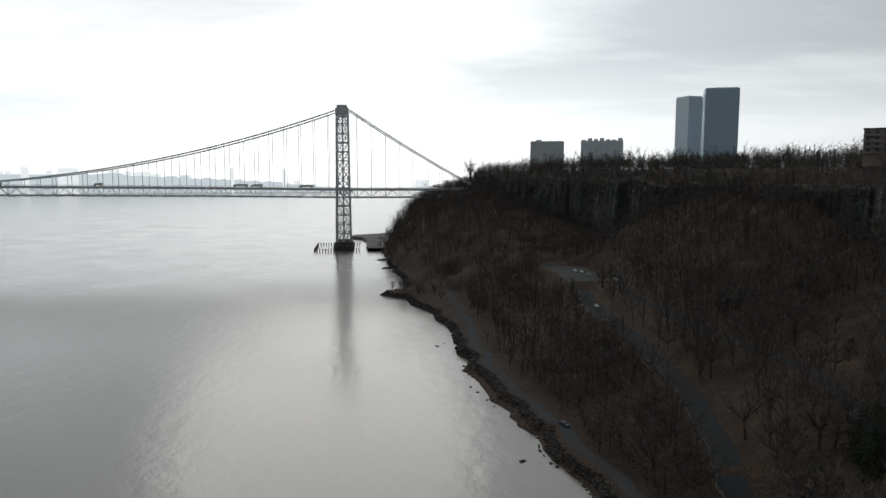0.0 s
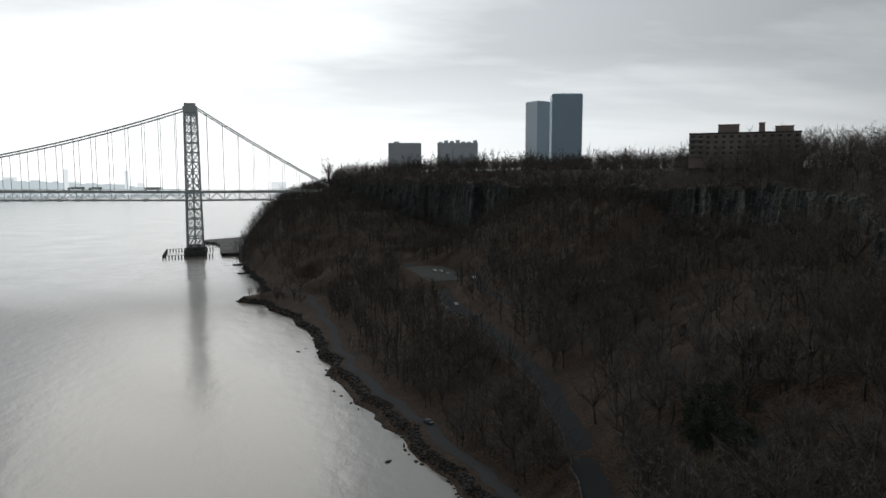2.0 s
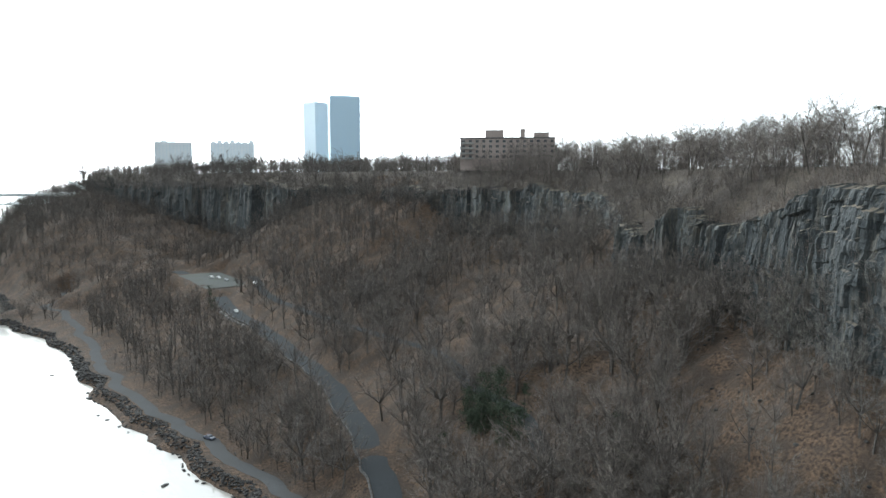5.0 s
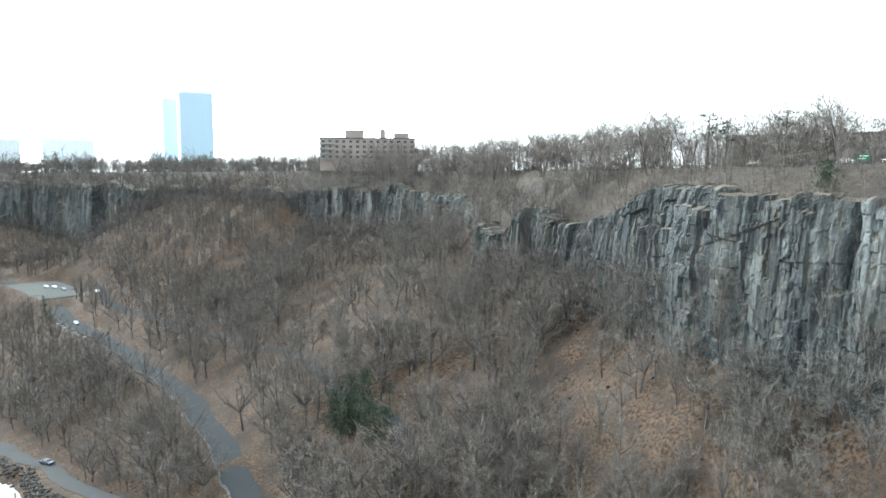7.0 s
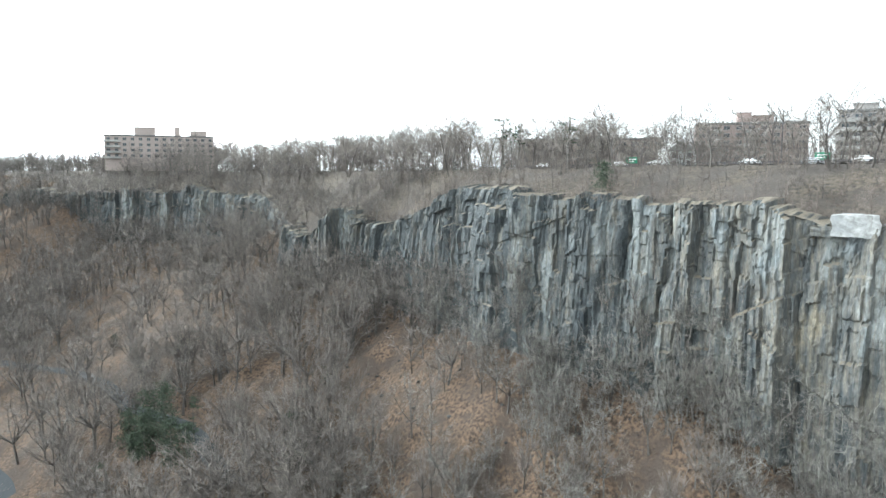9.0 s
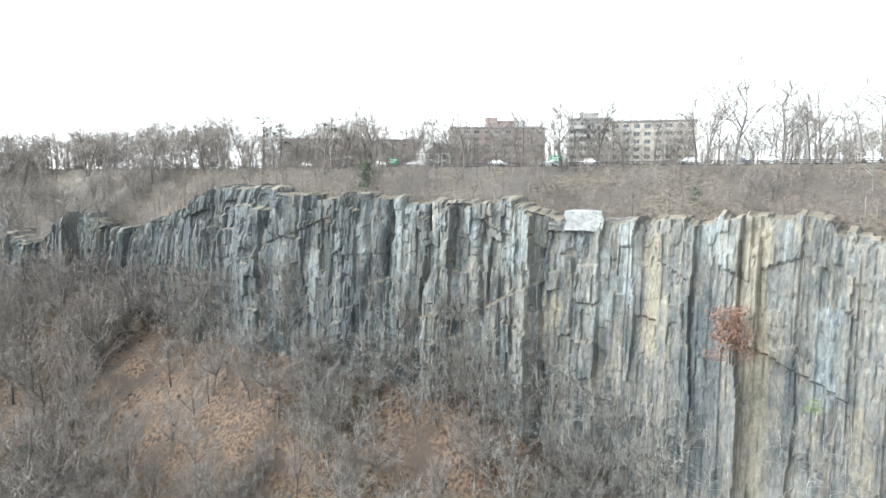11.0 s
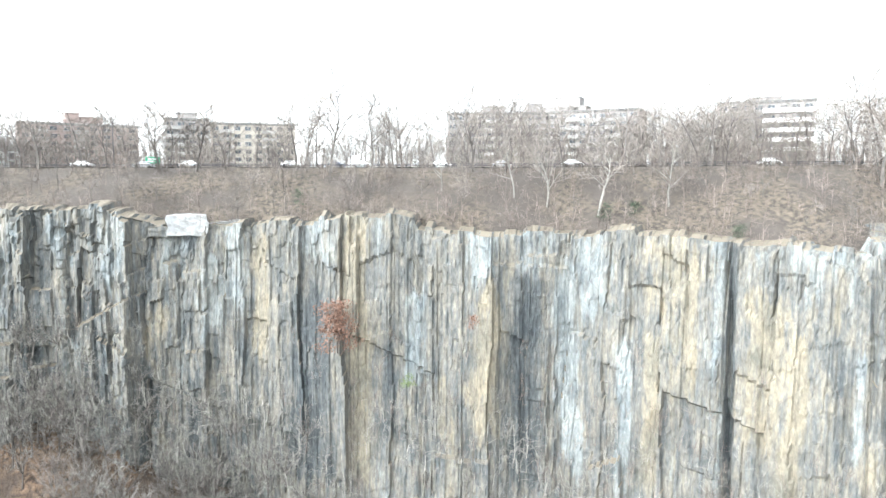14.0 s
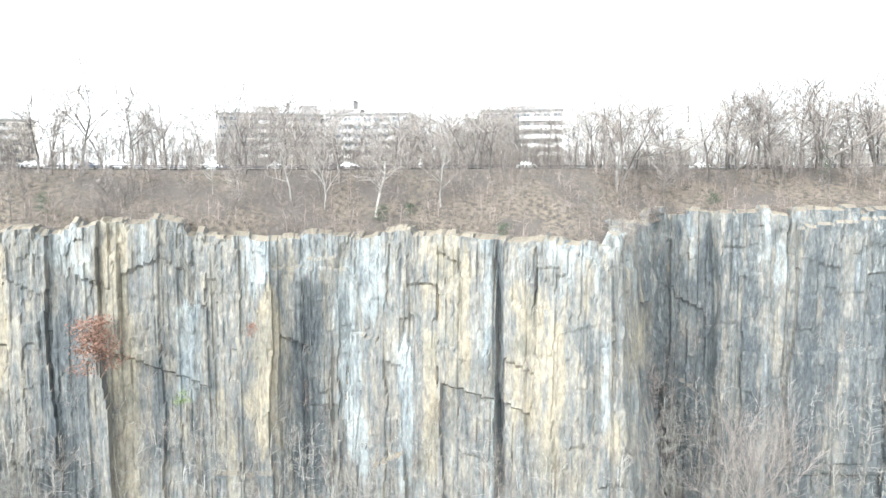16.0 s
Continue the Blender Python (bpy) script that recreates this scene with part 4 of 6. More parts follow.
wood_stuff("clifftop_woodland", "bare winter trees behind the parkway", SKY_TREES, plateau_spots(310, st(5.8), st(18), 46, 120, RNG), RNG, 0.6, 1.2, None, 1.15)
wood_stuff("clifftop_woodland", "tall bare winter trees above the cliff", SKY_TREES, plateau_spots(110, st(15.6), st(18.4), 16, 80, RNG), RNG, 0.75, 1.35, None, 1.15)
wood_stuff("clifftop_woodland", "bare winter trees above a recessed cliff", SKY_TREES, plateau_spots(120, st(6.0), st(8.9), 18, 70, RNG), RNG, 0.6, 1.2, None, 1.15)
wood_stuff("clifftop_woodland", "thin grey saplings in cliff-top brush", FAR_TREES, plateau_spots(480, st(7), st(18), 2, 32, RNG, 0.8), RNG, 0.2, 0.5)
wood_stuff("clifftop_brush", "brown leafless brush and saplings along the cliff top", BRUSH, plateau_spots(3100, st(5), st(18), 1.0, 34, RNG, 1.0), RNG, 0.4, 1.5, [M_BRUSH, M_BRUSH])
wood_stuff("slope_brush", "brown leafless underbrush on the slope", BRUSH, slope_spots(2600, st(4.5), st(13), 0.12, 1.05, RNG, 0.5, 0.7), RNG, 0.25, 0.8, [M_BRUSH, M_BRUSH])


wood_stuff("clifftop_brush", "low dry brush hanging over the cliff's edge", BRUSH, plateau_spots(900, st(7.5), st(18), 0.3, 6.0, RNG, 1.0), RNG, 0.25, 0.7, [M_BRUSH, M_BRUSH], 1.3)


def face_spots(n, s0, s1, f0, f1, rng):
    """Places on the cliff's ledges."""
    s, f = rng.uniform(s0, s1, n), f0 + (f1 - f0) * rng.uniform(0, 1, n) ** 1.4
    a, o = along(s, S_SMOOTH), along(s, S_OUT)
    foot = a[:, 4] - 6
    out = 0.8 + (1 - f) * 4.0
    return np.stack([a[:, 2] + o[:, 0] * out, a[:, 3] + o[:, 1] * out, foot + (a[:, 5] - foot) * f], 1)


wood_stuff("ledge_brush", "grey leafless shrubs and vines rooted in cliff ledges", BRUSH, face_spots(520, st(8), st(18), 0.05, 0.7, RNG), RNG, 0.5, 1.4, [M_BRUSH, M_BRUSH])
wood_stuff("ledge_brush", "tangled pale leafless shrubs low on the cliff", BRUSH, face_spots(600, st(9.5), st(18), 0.2, 0.48, RNG) + RNG.normal(0, 0.8, (600, 3)), RNG, 0.8, 2.0, [M_PALEBARK, M_PALEBARK])
wood_stuff("ledge_brush", "grey leafless shrubs rooted in a far cliff", BRUSH, face_spots(300, st(3), st(8.5), 0.0, 0.5, RNG), RNG, 0.6, 1.7, [M_TWIG, M_TWIG])


wood_stuff("clifftop_woodland", "tall bare trees before an apartment house", SKY_TREES, plateau_spots(150, st(4.7), st(6.5), 8, 110, RNG), RNG, 0.9, 1.35, None, 1.15)
wooded = np.concatenate([face_spots(800, st(0.8), st(5.0), 0.0, 1.1, RNG), face_spots(40, st(7.2), st(8.5), 0.0, 0.4, RNG)])
wooded = wooded[value_noise(wooded[:, 0] / 18, wooded[:, 1] / 18, 77) < 0.3]
wood_stuff("cliff_woodland", "bare trees clinging to a far rock cliff", FAR_TREES, wooded, RNG, 0.45, 0.85)
wood_stuff("understory_brush", "dense leafless understory along the far ridge", BRUSH, plateau_spots(1000, st(0.6), st(7.5), 0, 90, RNG, 1.2), RNG, 0.9, 1.8, [M_TWIG, M_TWIG], 1.4)
wood_stuff("understory_brush", "leafless understory behind the parkway", BRUSH, plateau_spots(1000, st(7.5), st(18), 46, 90, RNG), RNG, 1.2, 2.8, [M_TWIG, M_TWIG], 1.3)


TOP = np.empty(len(plateau.data.vertices) * 3, np.float32)
plateau.data.vertices.foreach_get("co", TOP)
TOP = TOP.reshape(-1, 3)


def bearing_spots(n, az0, az1, d0, d1, rng):
    """Places on the cliff-top ground between two bearings and two distances from the drone."""
    az, d = np.radians(rng.uniform(az0, az1, n)), rng.uniform(d0, d1, n)
    out = np.stack([np.sin(az) * d, np.cos(az) * d, 0 * d], 1)
    for q in out:
        q[2] = TOP[((TOP[:, :2] - q[:2]) ** 2).sum(1).argmin(), 2] - 0.4
    return out


wood_stuff("far_woodland", "low bare trees along the far cliff edge", THICKET, plateau_spots(520, st(1.5), st(6.6), 0, 38, RNG, 1.0), RNG, 0.45, 0.8, None, 1.3)
wood_stuff("clifftop_woodland", "small bare trees above a broken outcrop", MID_TREES, plateau_point(RNG.uniform(1312, 1405, 46), RNG.uniform(0, 16, 46)), RNG, 0.35, 0.75, None, 1.2)
wood_stuff("far_woodland", "close bare woodland on the far plateau", FAR_TREES, plateau_spots(420, st(1.2), st(6.0), 40, 300, RNG, 1.0), RNG, 0.8, 1.25, None, 1.3)
wood_stuff("far_woodland", "bare winter woodland far behind the ridge", FAR_TREES, bearing_spots(420, 2, 46, 620, 960, RNG), RNG, 1.0, 1.75, None, 1.2)
wood_stuff("understory_brush", "dense leafless thickets far behind the ridge", THICKET, bearing_spots(300, 20, 56, 660, 1000, RNG), RNG, 0.6, 1.0, None, 1.6)
wood_stuff("far_woodland", "close-grown bare trees along the ridge", FAR_TREES, bearing_spots(230, 3, 38, 530, 690, RNG), RNG, 0.75, 1.15, None, 1.4)
wood_stuff("understory_brush", "close leafless thicket along the ridge", THICKET, bearing_spots(420, 3, 44, 520, 670, RNG), RNG, 0.4, 0.75, None, 1.7)
wood_stuff("understory_brush", "pale leafless thicket behind the end of the parkway", BRUSH, bearing_spots(260, 126, 163, 176, 225, RNG), RNG, 1.3, 2.6, [M_TWIG, M_TWIG], 1.4)
wood_stuff("clifftop_woodland", "bare trees between apartment houses", SKY_TREES, bearing_spots(46, 94, 142, 172, 205, RNG), RNG, 0.8, 1.3, None, 1.1)
wood_stuff("clifftop_woodland", "tall bare trees above a recess in the cliff", SKY_TREES, bearing_spots(60, 43, 59, 250, 330, RNG), RNG, 1.0, 1.4, None, 1.1)
wood_stuff("clifftop_woodland", "bare trees hiding a house front", SKY_TREES, bearing_spots(80, 29, 41, 330, 412, RNG), RNG, 0.55, 0.85, None, 1.3)
wood_stuff("far_woodland", "close leafless undergrowth on the wooded spur", THICKET, slope_spots(480, st(1.1), st(3.5), 0.1, 1.0, RNG, 1.0), RNG, 0.55, 0.95, None, 1.3)
wood_stuff("ledge_brush", "brown scrub clinging to the lower rock face", BRUSH, face_spots(380, st(11.8), st(15.8), 0.1, 0.62, RNG), RNG, 0.4, 1.2, [M_BRUSH, M_BRUSH])
wood_stuff("far_woodland", "tall bare trees on the steep wooded spur", FAR_TREES, slope_spots(420, st(0.2), st(2.2), 0.0, 0.9, RNG, 1.0), RNG, 1.1, 1.7, None, 1.1)
wood_stuff("hillside_woodland", "tall bare trees standing against a dark cliff", MID_TREES, slope_spots(45, st(6.6), st(8.9), 0.8, 1.08, RNG), RNG, 0.7, 1.15, None, 1.2)
wood_stuff("hillside_woodland", "close bare trees hiding the foot of the cliff", MID_TREES, slope_spots(75, st(8.5), st(11.4), 0.88, 1.06, RNG), RNG, 0.55, 1.0, [M_BARK, M_PALEBARK], 1.15)
wood_stuff("hillside_woodland", "bare trees along the shore road", MID_TREES, slope_spots(75, st(4.6), st(8.4), 0.08, 0.13, RNG, 1.2), RNG, 0.4, 0.85, None, 1.2)
wood_stuff("slope_brush", "brown undergrowth along the shore road", BRUSH, slope_spots(420, st(4.0), st(8.6), 0.07, 0.16, RNG, 0.6), RNG, 0.25, 0.8, [M_BRUSH, M_BRUSH])
wood_stuff("ledge_woodland", "small bare trees rooted low in the rock face", MID_TREES, face_spots(95, st(8.4), st(11.8), 0.04, 0.55, RNG), RNG, 0.35, 0.75, [M_BARK, M_PALEBARK], 1.2)


def heading_spot(az, d, s0=4, s1=19):
    """The place d metres behind the rim, on a bearing from the drone."""
    s = np.arange(st(s0), st(s1), 0.5)
    p = plateau_point(s, np.full_like(s, d))
    a = np.degrees(np.arctan2(p[:, 0], p[:, 1]))
    return p[np.abs(a - az).argmin()]


def tree_to(az, el, d, kind, label, pale=False):
    """A tree on a bearing whose top reaches a given height angle."""
    p = heading_spot(az, d)
    top = EYE + math.hypot(p[0], p[1]) * math.tan(radians(el))
    bare_tree(kind, p, az * 1.7, max(5.0, top - p[2] + 0.3) / float(np.percentile(NEAR_TREES[kind][1][..., 2], 86)), label, "trees on the cliff top", pale)


TALL = "tall bare deciduous tree standing on the cliff top"
for i, (az, el, d) in enumerate((
        (70.8, 5.9, 24), (78.2, 5.6, 27), (86.2, 5.6, 22), (88.8, 6.0, 24), (96.4, 6.2, 26), (99.2, 8.0, 23), (102.6, 6.9, 28),
        (104.3, 5.6, 30), (110.9, 7.4, 25), (113.4, 6.6, 24), (115.6, 6.0, 27), (118.3, 5.2, 20), (126.0, 5.6, 28), (130.5, 6.0, 24),
        (144.5, 5.8, 22), (147.6, 6.9, 18), (150.2, 6.4, 22), (152.4, 7.8, 20), (155.0, 6.8, 24), (157.5, 5.6, 22), (151.2, 7.4, 26), (154.0, 7.6, 22), (158.6, 7.0, 20), (149.0, 6.6, 28), (56.5, 5.0, 34),
        (59.0, 5.3, 34), (60.4, 4.9, 30), (64.5, 4.9, 28), (65.8, 4.6, 30), (73.0, 3.8, 26), (82.6, 5.4, 30), (91.0, 5.0, 26), (93.4, 5.2, 28))):
    tree_to(az, el, d, i % 7, TALL)
for i, (az, el, d) in enumerate(((117.0, 3.4, 12), (114.3, 4.0, 14), (121.0, 3.2, 10), (126.5, 3.7, 14), (108.2, 3.4, 16))):
    tree_to(az, el, d, (i + 3) % 7, "slender pale-barked bare tree near the cliff edge", True)
for i in range(90):
    az, d = RNG.uniform(47, 162), RNG.uniform(6, 40)
    p = heading_spot(az, d)
    bare_tree(int(RNG.integers(7)), p, RNG.uniform(0, 6), RNG.uniform(0.22, 0.55), "slim bare tree among cliff-top brush", "saplings on the cliff top")
for p in slope_spots(120, st(6), st(8.9), 0.17, 0.95, RNG, 3.5):
    bare_tree(int(RNG.integers(7)), p, RNG.uniform(0, 6), RNG.uniform(1.0, 1.6), "bare grey-brown tree on the leaf-covered slope", "trees on the slope", forms=SLOPE_TREES)
for p in slope_spots(46, st(8.8), st(11), 0.45, 1.0, RNG, 2.0):
    bare_tree(int(RNG.integers(7)), p, RNG.uniform(0, 6), RNG.uniform(0.55, 1.0), "bare grey tree rooted in rust-brown leaf litter", "trees on the slope", forms=SLOPE_TREES)
gs, gu = np.meshgrid(np.arange(st(15.5), st(18), 1.0), np.linspace(0.5, 1.1, 60))
gp = slope_point(gs.ravel(), gu.ravel())
p = gp[np.hypot(gp[:, 0] - 53.0, gp[:, 1] + 104.0).argmin()]
NEAR_TREES.append(grow_tree(907, 14, (22, 9, 8, 2), 2, 0.03, 0.85, 0.15, 0.0, 0.008))
bare_tree(7, p, 1.0, (56.0 - p[2]) / float(np.percentile(NEAR_TREES[7][1][..., 2], 95)), "round-crowned bare tree below the cliff", "trees at the cliff foot")
for p in slope_spots(14, 975, 1010, 0.03, 0.12, RNG, 1.0):
    bare_tree(int(RNG.integers(7)), p, RNG.uniform(0, 6), RNG.uniform(0.6, 0.9), "bare shore tree on a small stony point", "trees on the point", forms=SLOPE_TREES)
for p in slope_spots(30, st(9), st(12), 0.6, 1.0, RNG, 3.5):
    bare_tree(int(RNG.integers(7)), p, RNG.uniform(0, 6), RNG.uniform(0.5, 0.9), "thin bare tree growing against the cliff foot", "trees at the cliff foot", forms=SLOPE_TREES)


def leafy(name, p, height, radius, mat, label, category, n=900, cone=0.5, leaf=0.45, lean=None, stem=True):
    """A plant of many small leaf clumps round a stem, with gaps and an uneven outline."""
    rng = np.random.default_rng(int(abs(p[0] * 13 + p[1] * 7)) % 9999)
    t = hold(name, Matrix.Translation(Vector(p) - Vector((0, 0, 0.2))), label, category)
    if stem:
        wd = np.array(prism(np.zeros(3), np.array((0.1, 0.1, height * 0.9)), height * 0.025, height * 0.006), np.float32)
        new("trunk", tri_mesh("trunk", wd, [M_BARK])).parent = t
    tris = []
    for _ in range(max(14, n // 28)):
        f = rng.uniform(0.12, 1.0)
        r = radius * (1 - f * cone) * min(1.0, 0.45 + 1.6 * math.sin(f * math.pi)) * rng.uniform(0.1, 1.0)
        a = rng.uniform(0, 6.28)
        c = np.array((math.cos(a) * r, math.sin(a) * r, f * height))
        if lean is not None:
            c += np.asarray(lean) * f
        for _ in range(28):
            q = c + rng.normal(0, 0.12 * radius + 0.12, 3) * (1.2, 1.2, 0.7)
            e, g = rng.normal(size=3), rng.normal(size=3)
            e, g = e / np.linalg.norm(e) * leaf, g / np.linalg.norm(g) * leaf * 0.6
            tris.append((q - e / 2, q + e / 2, q + g))
    new("crown", tri_mesh("crown", tris, [mat])).parent = t
    return t


GREEN = "dark green ivy-covered evergreen on the brown slope"
for s, u, h, r in ((1378, 0.455, 11, 3.8), (1384, 0.475, 14, 4.4), (1390, 0.445, 12, 4.2), (1394, 0.478, 17, 4.6), (1402, 0.455, 13, 4.2), (1408, 0.47, 10, 3.4), (1386, 0.43, 8, 3.0), (1399, 0.524, 12, 1.8),
                   (1389, 0.348, 9, 2.4), (1439, 0.592, 8, 3.0), (1433, 0.63, 9, 2.8), (1446, 0.58, 7, 2.4), (1426, 0.66, 7, 1.8), (1247, 0.56, 10, 3.0), (1252, 0.57, 9, 2.6), (1205, 0.6, 8, 3.0),
                   (1106, 0.40, 10, 2.0), (1116, 0.385, 9, 2.0), (1126, 0.38, 9, 2.0), (1425, 0.78, 8, 2.0), (1330, 0.62, 7, 2.0), (1300, 0.63, 6, 1.8)):
    leafy("evergreen", slope_point(s, u), h, r, M_EVERGREEN, GREEN, "evergreen tree", int(130 * r * r), 0.4, 0.5)
for az, d, h, r in ((70.0, 8, 6.4, 2.8), (121.6, 9, 2.6, 1.7), (124.0, 11, 2.4, 1.6), (131.8, 5, 2.2, 1.3), (96.6, 8, 3.8, 1.5), (148.0, 8, 2.2, 1.6), (155.6, 16, 9, 1.2)):
    leafy("evergreen_bush", heading_spot(az, d), h, r, M_EVERGREEN, "dark evergreen bush in dry cliff-top brush", "bush", 1400 if r > 2 else 500, 0.5, 0.4 if r > 2 else 0.26, stem=False)


def pine(az, el, d):
    p = heading_spot(az, d)
    h = EYE + math.hypot(p[0], p[1]) * math.tan(radians(el)) - p[2]
    rng = np.random.default_rng(int(az * 10))
    t = hold("pine_tree", Matrix.Translation(Vector(p)), "tall thin pine with sparse flat needle tufts", "pine tree", "pines on the cliff top")
    wood, tris = prism(np.zeros(3), np.array((0.2, 0.1, h)), 0.34, 0.12), []
    for k in range(15):
        z, a, r = h * rng.uniform(0.5, 1.0), rng.uniform(0, 6.28), rng.uniform(0.8, 2.6)
        e = np.array((math.cos(a) * r, math.sin(a) * r, z + 0.4))
        wood += prism(np.array((0.15, 0.08, z)), e, 0.09, 0.04)
        for _ in range(60):
            q = e + rng.normal(0, 1, 3) * (0.55, 0.55, 0.18)
            g = rng.normal(0, 0.2, 3)
            tris.append((q, q + g, q + rng.normal(0, 0.16, 3)))
    new("trunk", tri_mesh("trunk", wood, [M_BARK])).parent = t
    new("crown", tri_mesh("crown", tris, [M_EVERGREEN])).parent = t


pine(62.0, 4.9, 26)
pine(67.4, 4.8, 26)
pine(63.3, 4.4, 30)


def on_face(az, el, out=1.5):
    s = np.arange(st(8), st(17.9), 0.3)
    a, o = along(s, S_SMOOTH), along(s, S_OUT)
    x, y = a[:, 2] + o[:, 0] * out, a[:, 3] + o[:, 1] * out
    i = np.abs(np.degrees(np.arctan2(x, y)) - az).argmin()
    return np.array((x[i], y[i], EYE + math.hypot(x[i], y[i]) * math.tan(radians(el))))


leafy("rust_shrub", on_face(99.5, -13.8, 8.0), 8.6, 3.6, M_RUSTLEAF, "shrub with rust-brown dead leaves clinging to the rock", "shrub", 2600, 0.3, 0.42)
leafy("rust_shrub", on_face(110.8, -12.0, 6.5), 2.2, 1.0, M_RUSTLEAF, "small shrub with rust-brown leaves on the rock", "shrub", 260, 0.4, 0.25)
leafy("moss_tuft", on_face(105.4, -16.8, 7.0), 2.2, 1.1, noisy("moss_green", (0.06, 0.09, 0.03), (0.12, 0.15, 0.06), 1.0, 0.9, 0.0, island=0.3), "patch of green moss and fern on the rock", "plant", 260, 0.4, 0.25, stem=False)

def shared(name, bm, mat):
    me = bpy.data.meshes.new(name)
    bm.to_mesh(me)
    bm.free()
    me.materials.append(mat)
    return me


def put(me, parent, loc, name=None, rz=0.0):
    o = new(name or me.name.split(".")[0], me)
    o.parent = parent
    o.matrix_basis = Matrix.LocRotScale(Vector(loc), Euler((0, 0, rz)), None)
    return o


# ---------------------------------------------------------------- the suspension bridge
BR_AT, BR_U = Vector((-130, 903, 0)), Vector((-0.99, -0.11, 0)).normalized()
BR_M = Matrix.Translation(BR_AT) @ Matrix.Rotation(math.atan2(BR_U.y, BR_U.x), 4, "Z")   # x along the main span, y across


def beam(bm, p, q, w, h=None):
    p, q = Vector(p), Vector(q)
    d = q - p
    rot = d.to_track_quat("X", "Z").to_matrix().to_4x4()
    bmesh.ops.create_cube(bm, size=1.0, matrix=Matrix.Translation((p + q) / 2) @ rot @ Matrix.Diagonal((d.length, w, h or w, 1)))


def tube(pts, r, sides=6):
    """A round cable through a line of points in one upright plane."""
    bm = bmesh.new()
    rings = [[bm.verts.new((p[0], p[1] + math.cos(a) * r, p[2] + math.sin(a) * r)) for a in (2 * math.pi * k / sides for k in range(sides))] for p in pts]
    for q, w in zip(rings[:-1], rings[1:]):
        for k in range(sides):
            bm.faces.new((q[k], q[(k + 1) % sides], w[(k + 1) % sides], w[k]))
    bmesh.ops.recalc_face_normals(bm, faces=bm.faces)
    return bm


def tower_leg(bridge, side):
    bm = bmesh.new()
    z = np.linspace(9, 172, 15)

    def half(zz):
        return 9.2 - 2.0 * (zz - 9) / 163

    def chord(i, j, zz):
        return Vector(((i - 1) * half(zz), side * 16.5 + (j - 0.5) * (11.0 - 2.0 * zz / 172), zz))
    for k in range(14):
        a, b = z[k], z[k + 1]
        for j in (0, 1):
            for i in (0, 1, 2):
                beam(bm, chord(i, j, a), chord(i, j, b), 1.25 if i != 1 else 0.8)
            for i in (0, 1):
                beam(bm, chord(i, j, a), chord(i + 1, j, b), 0.5)
                beam(bm, chord(i + 1, j, a), chord(i, j, b), 0.5)
                beam(bm, chord(i, j, b), chord(i + 1, j, b), 1.0)
        for i in (0, 2):
            beam(bm, chord(i, 0, a), chord(i, 1, b), 0.5)
            beam(bm, chord(i, 1, a), chord(i, 0, b), 0.5)
            beam(bm, chord(i, 0, b), chord(i, 1, b), 1.0)
    part("tower_leg", bm, M_STEEL, bridge)


def portal(bridge, z0, z1):
    bm = bmesh.new()
    for x in (-6, 6):
        for z in (z0, z1):
            beam(bm, (x, -12, z), (x, 12, z), 1.6)
        for k in range(4):
            y0, y1 = -12 + 6 * k, -6 + 6 * k
            beam(bm, (x, y0, z0), (x, y1, z1), 0.8)
            beam(bm, (x, y1, z0), (x, y0, z1), 0.8)
    part("portal_strut", bm, M_STEEL, bridge)


def main_cable_z(x):
    return 83.0 + 97.0 * ((533 - x) / 533) ** 2


def camber(x):
    return 3.6 * (1 - ((533 - x) / 533) ** 2) if x > 0 else 0.0


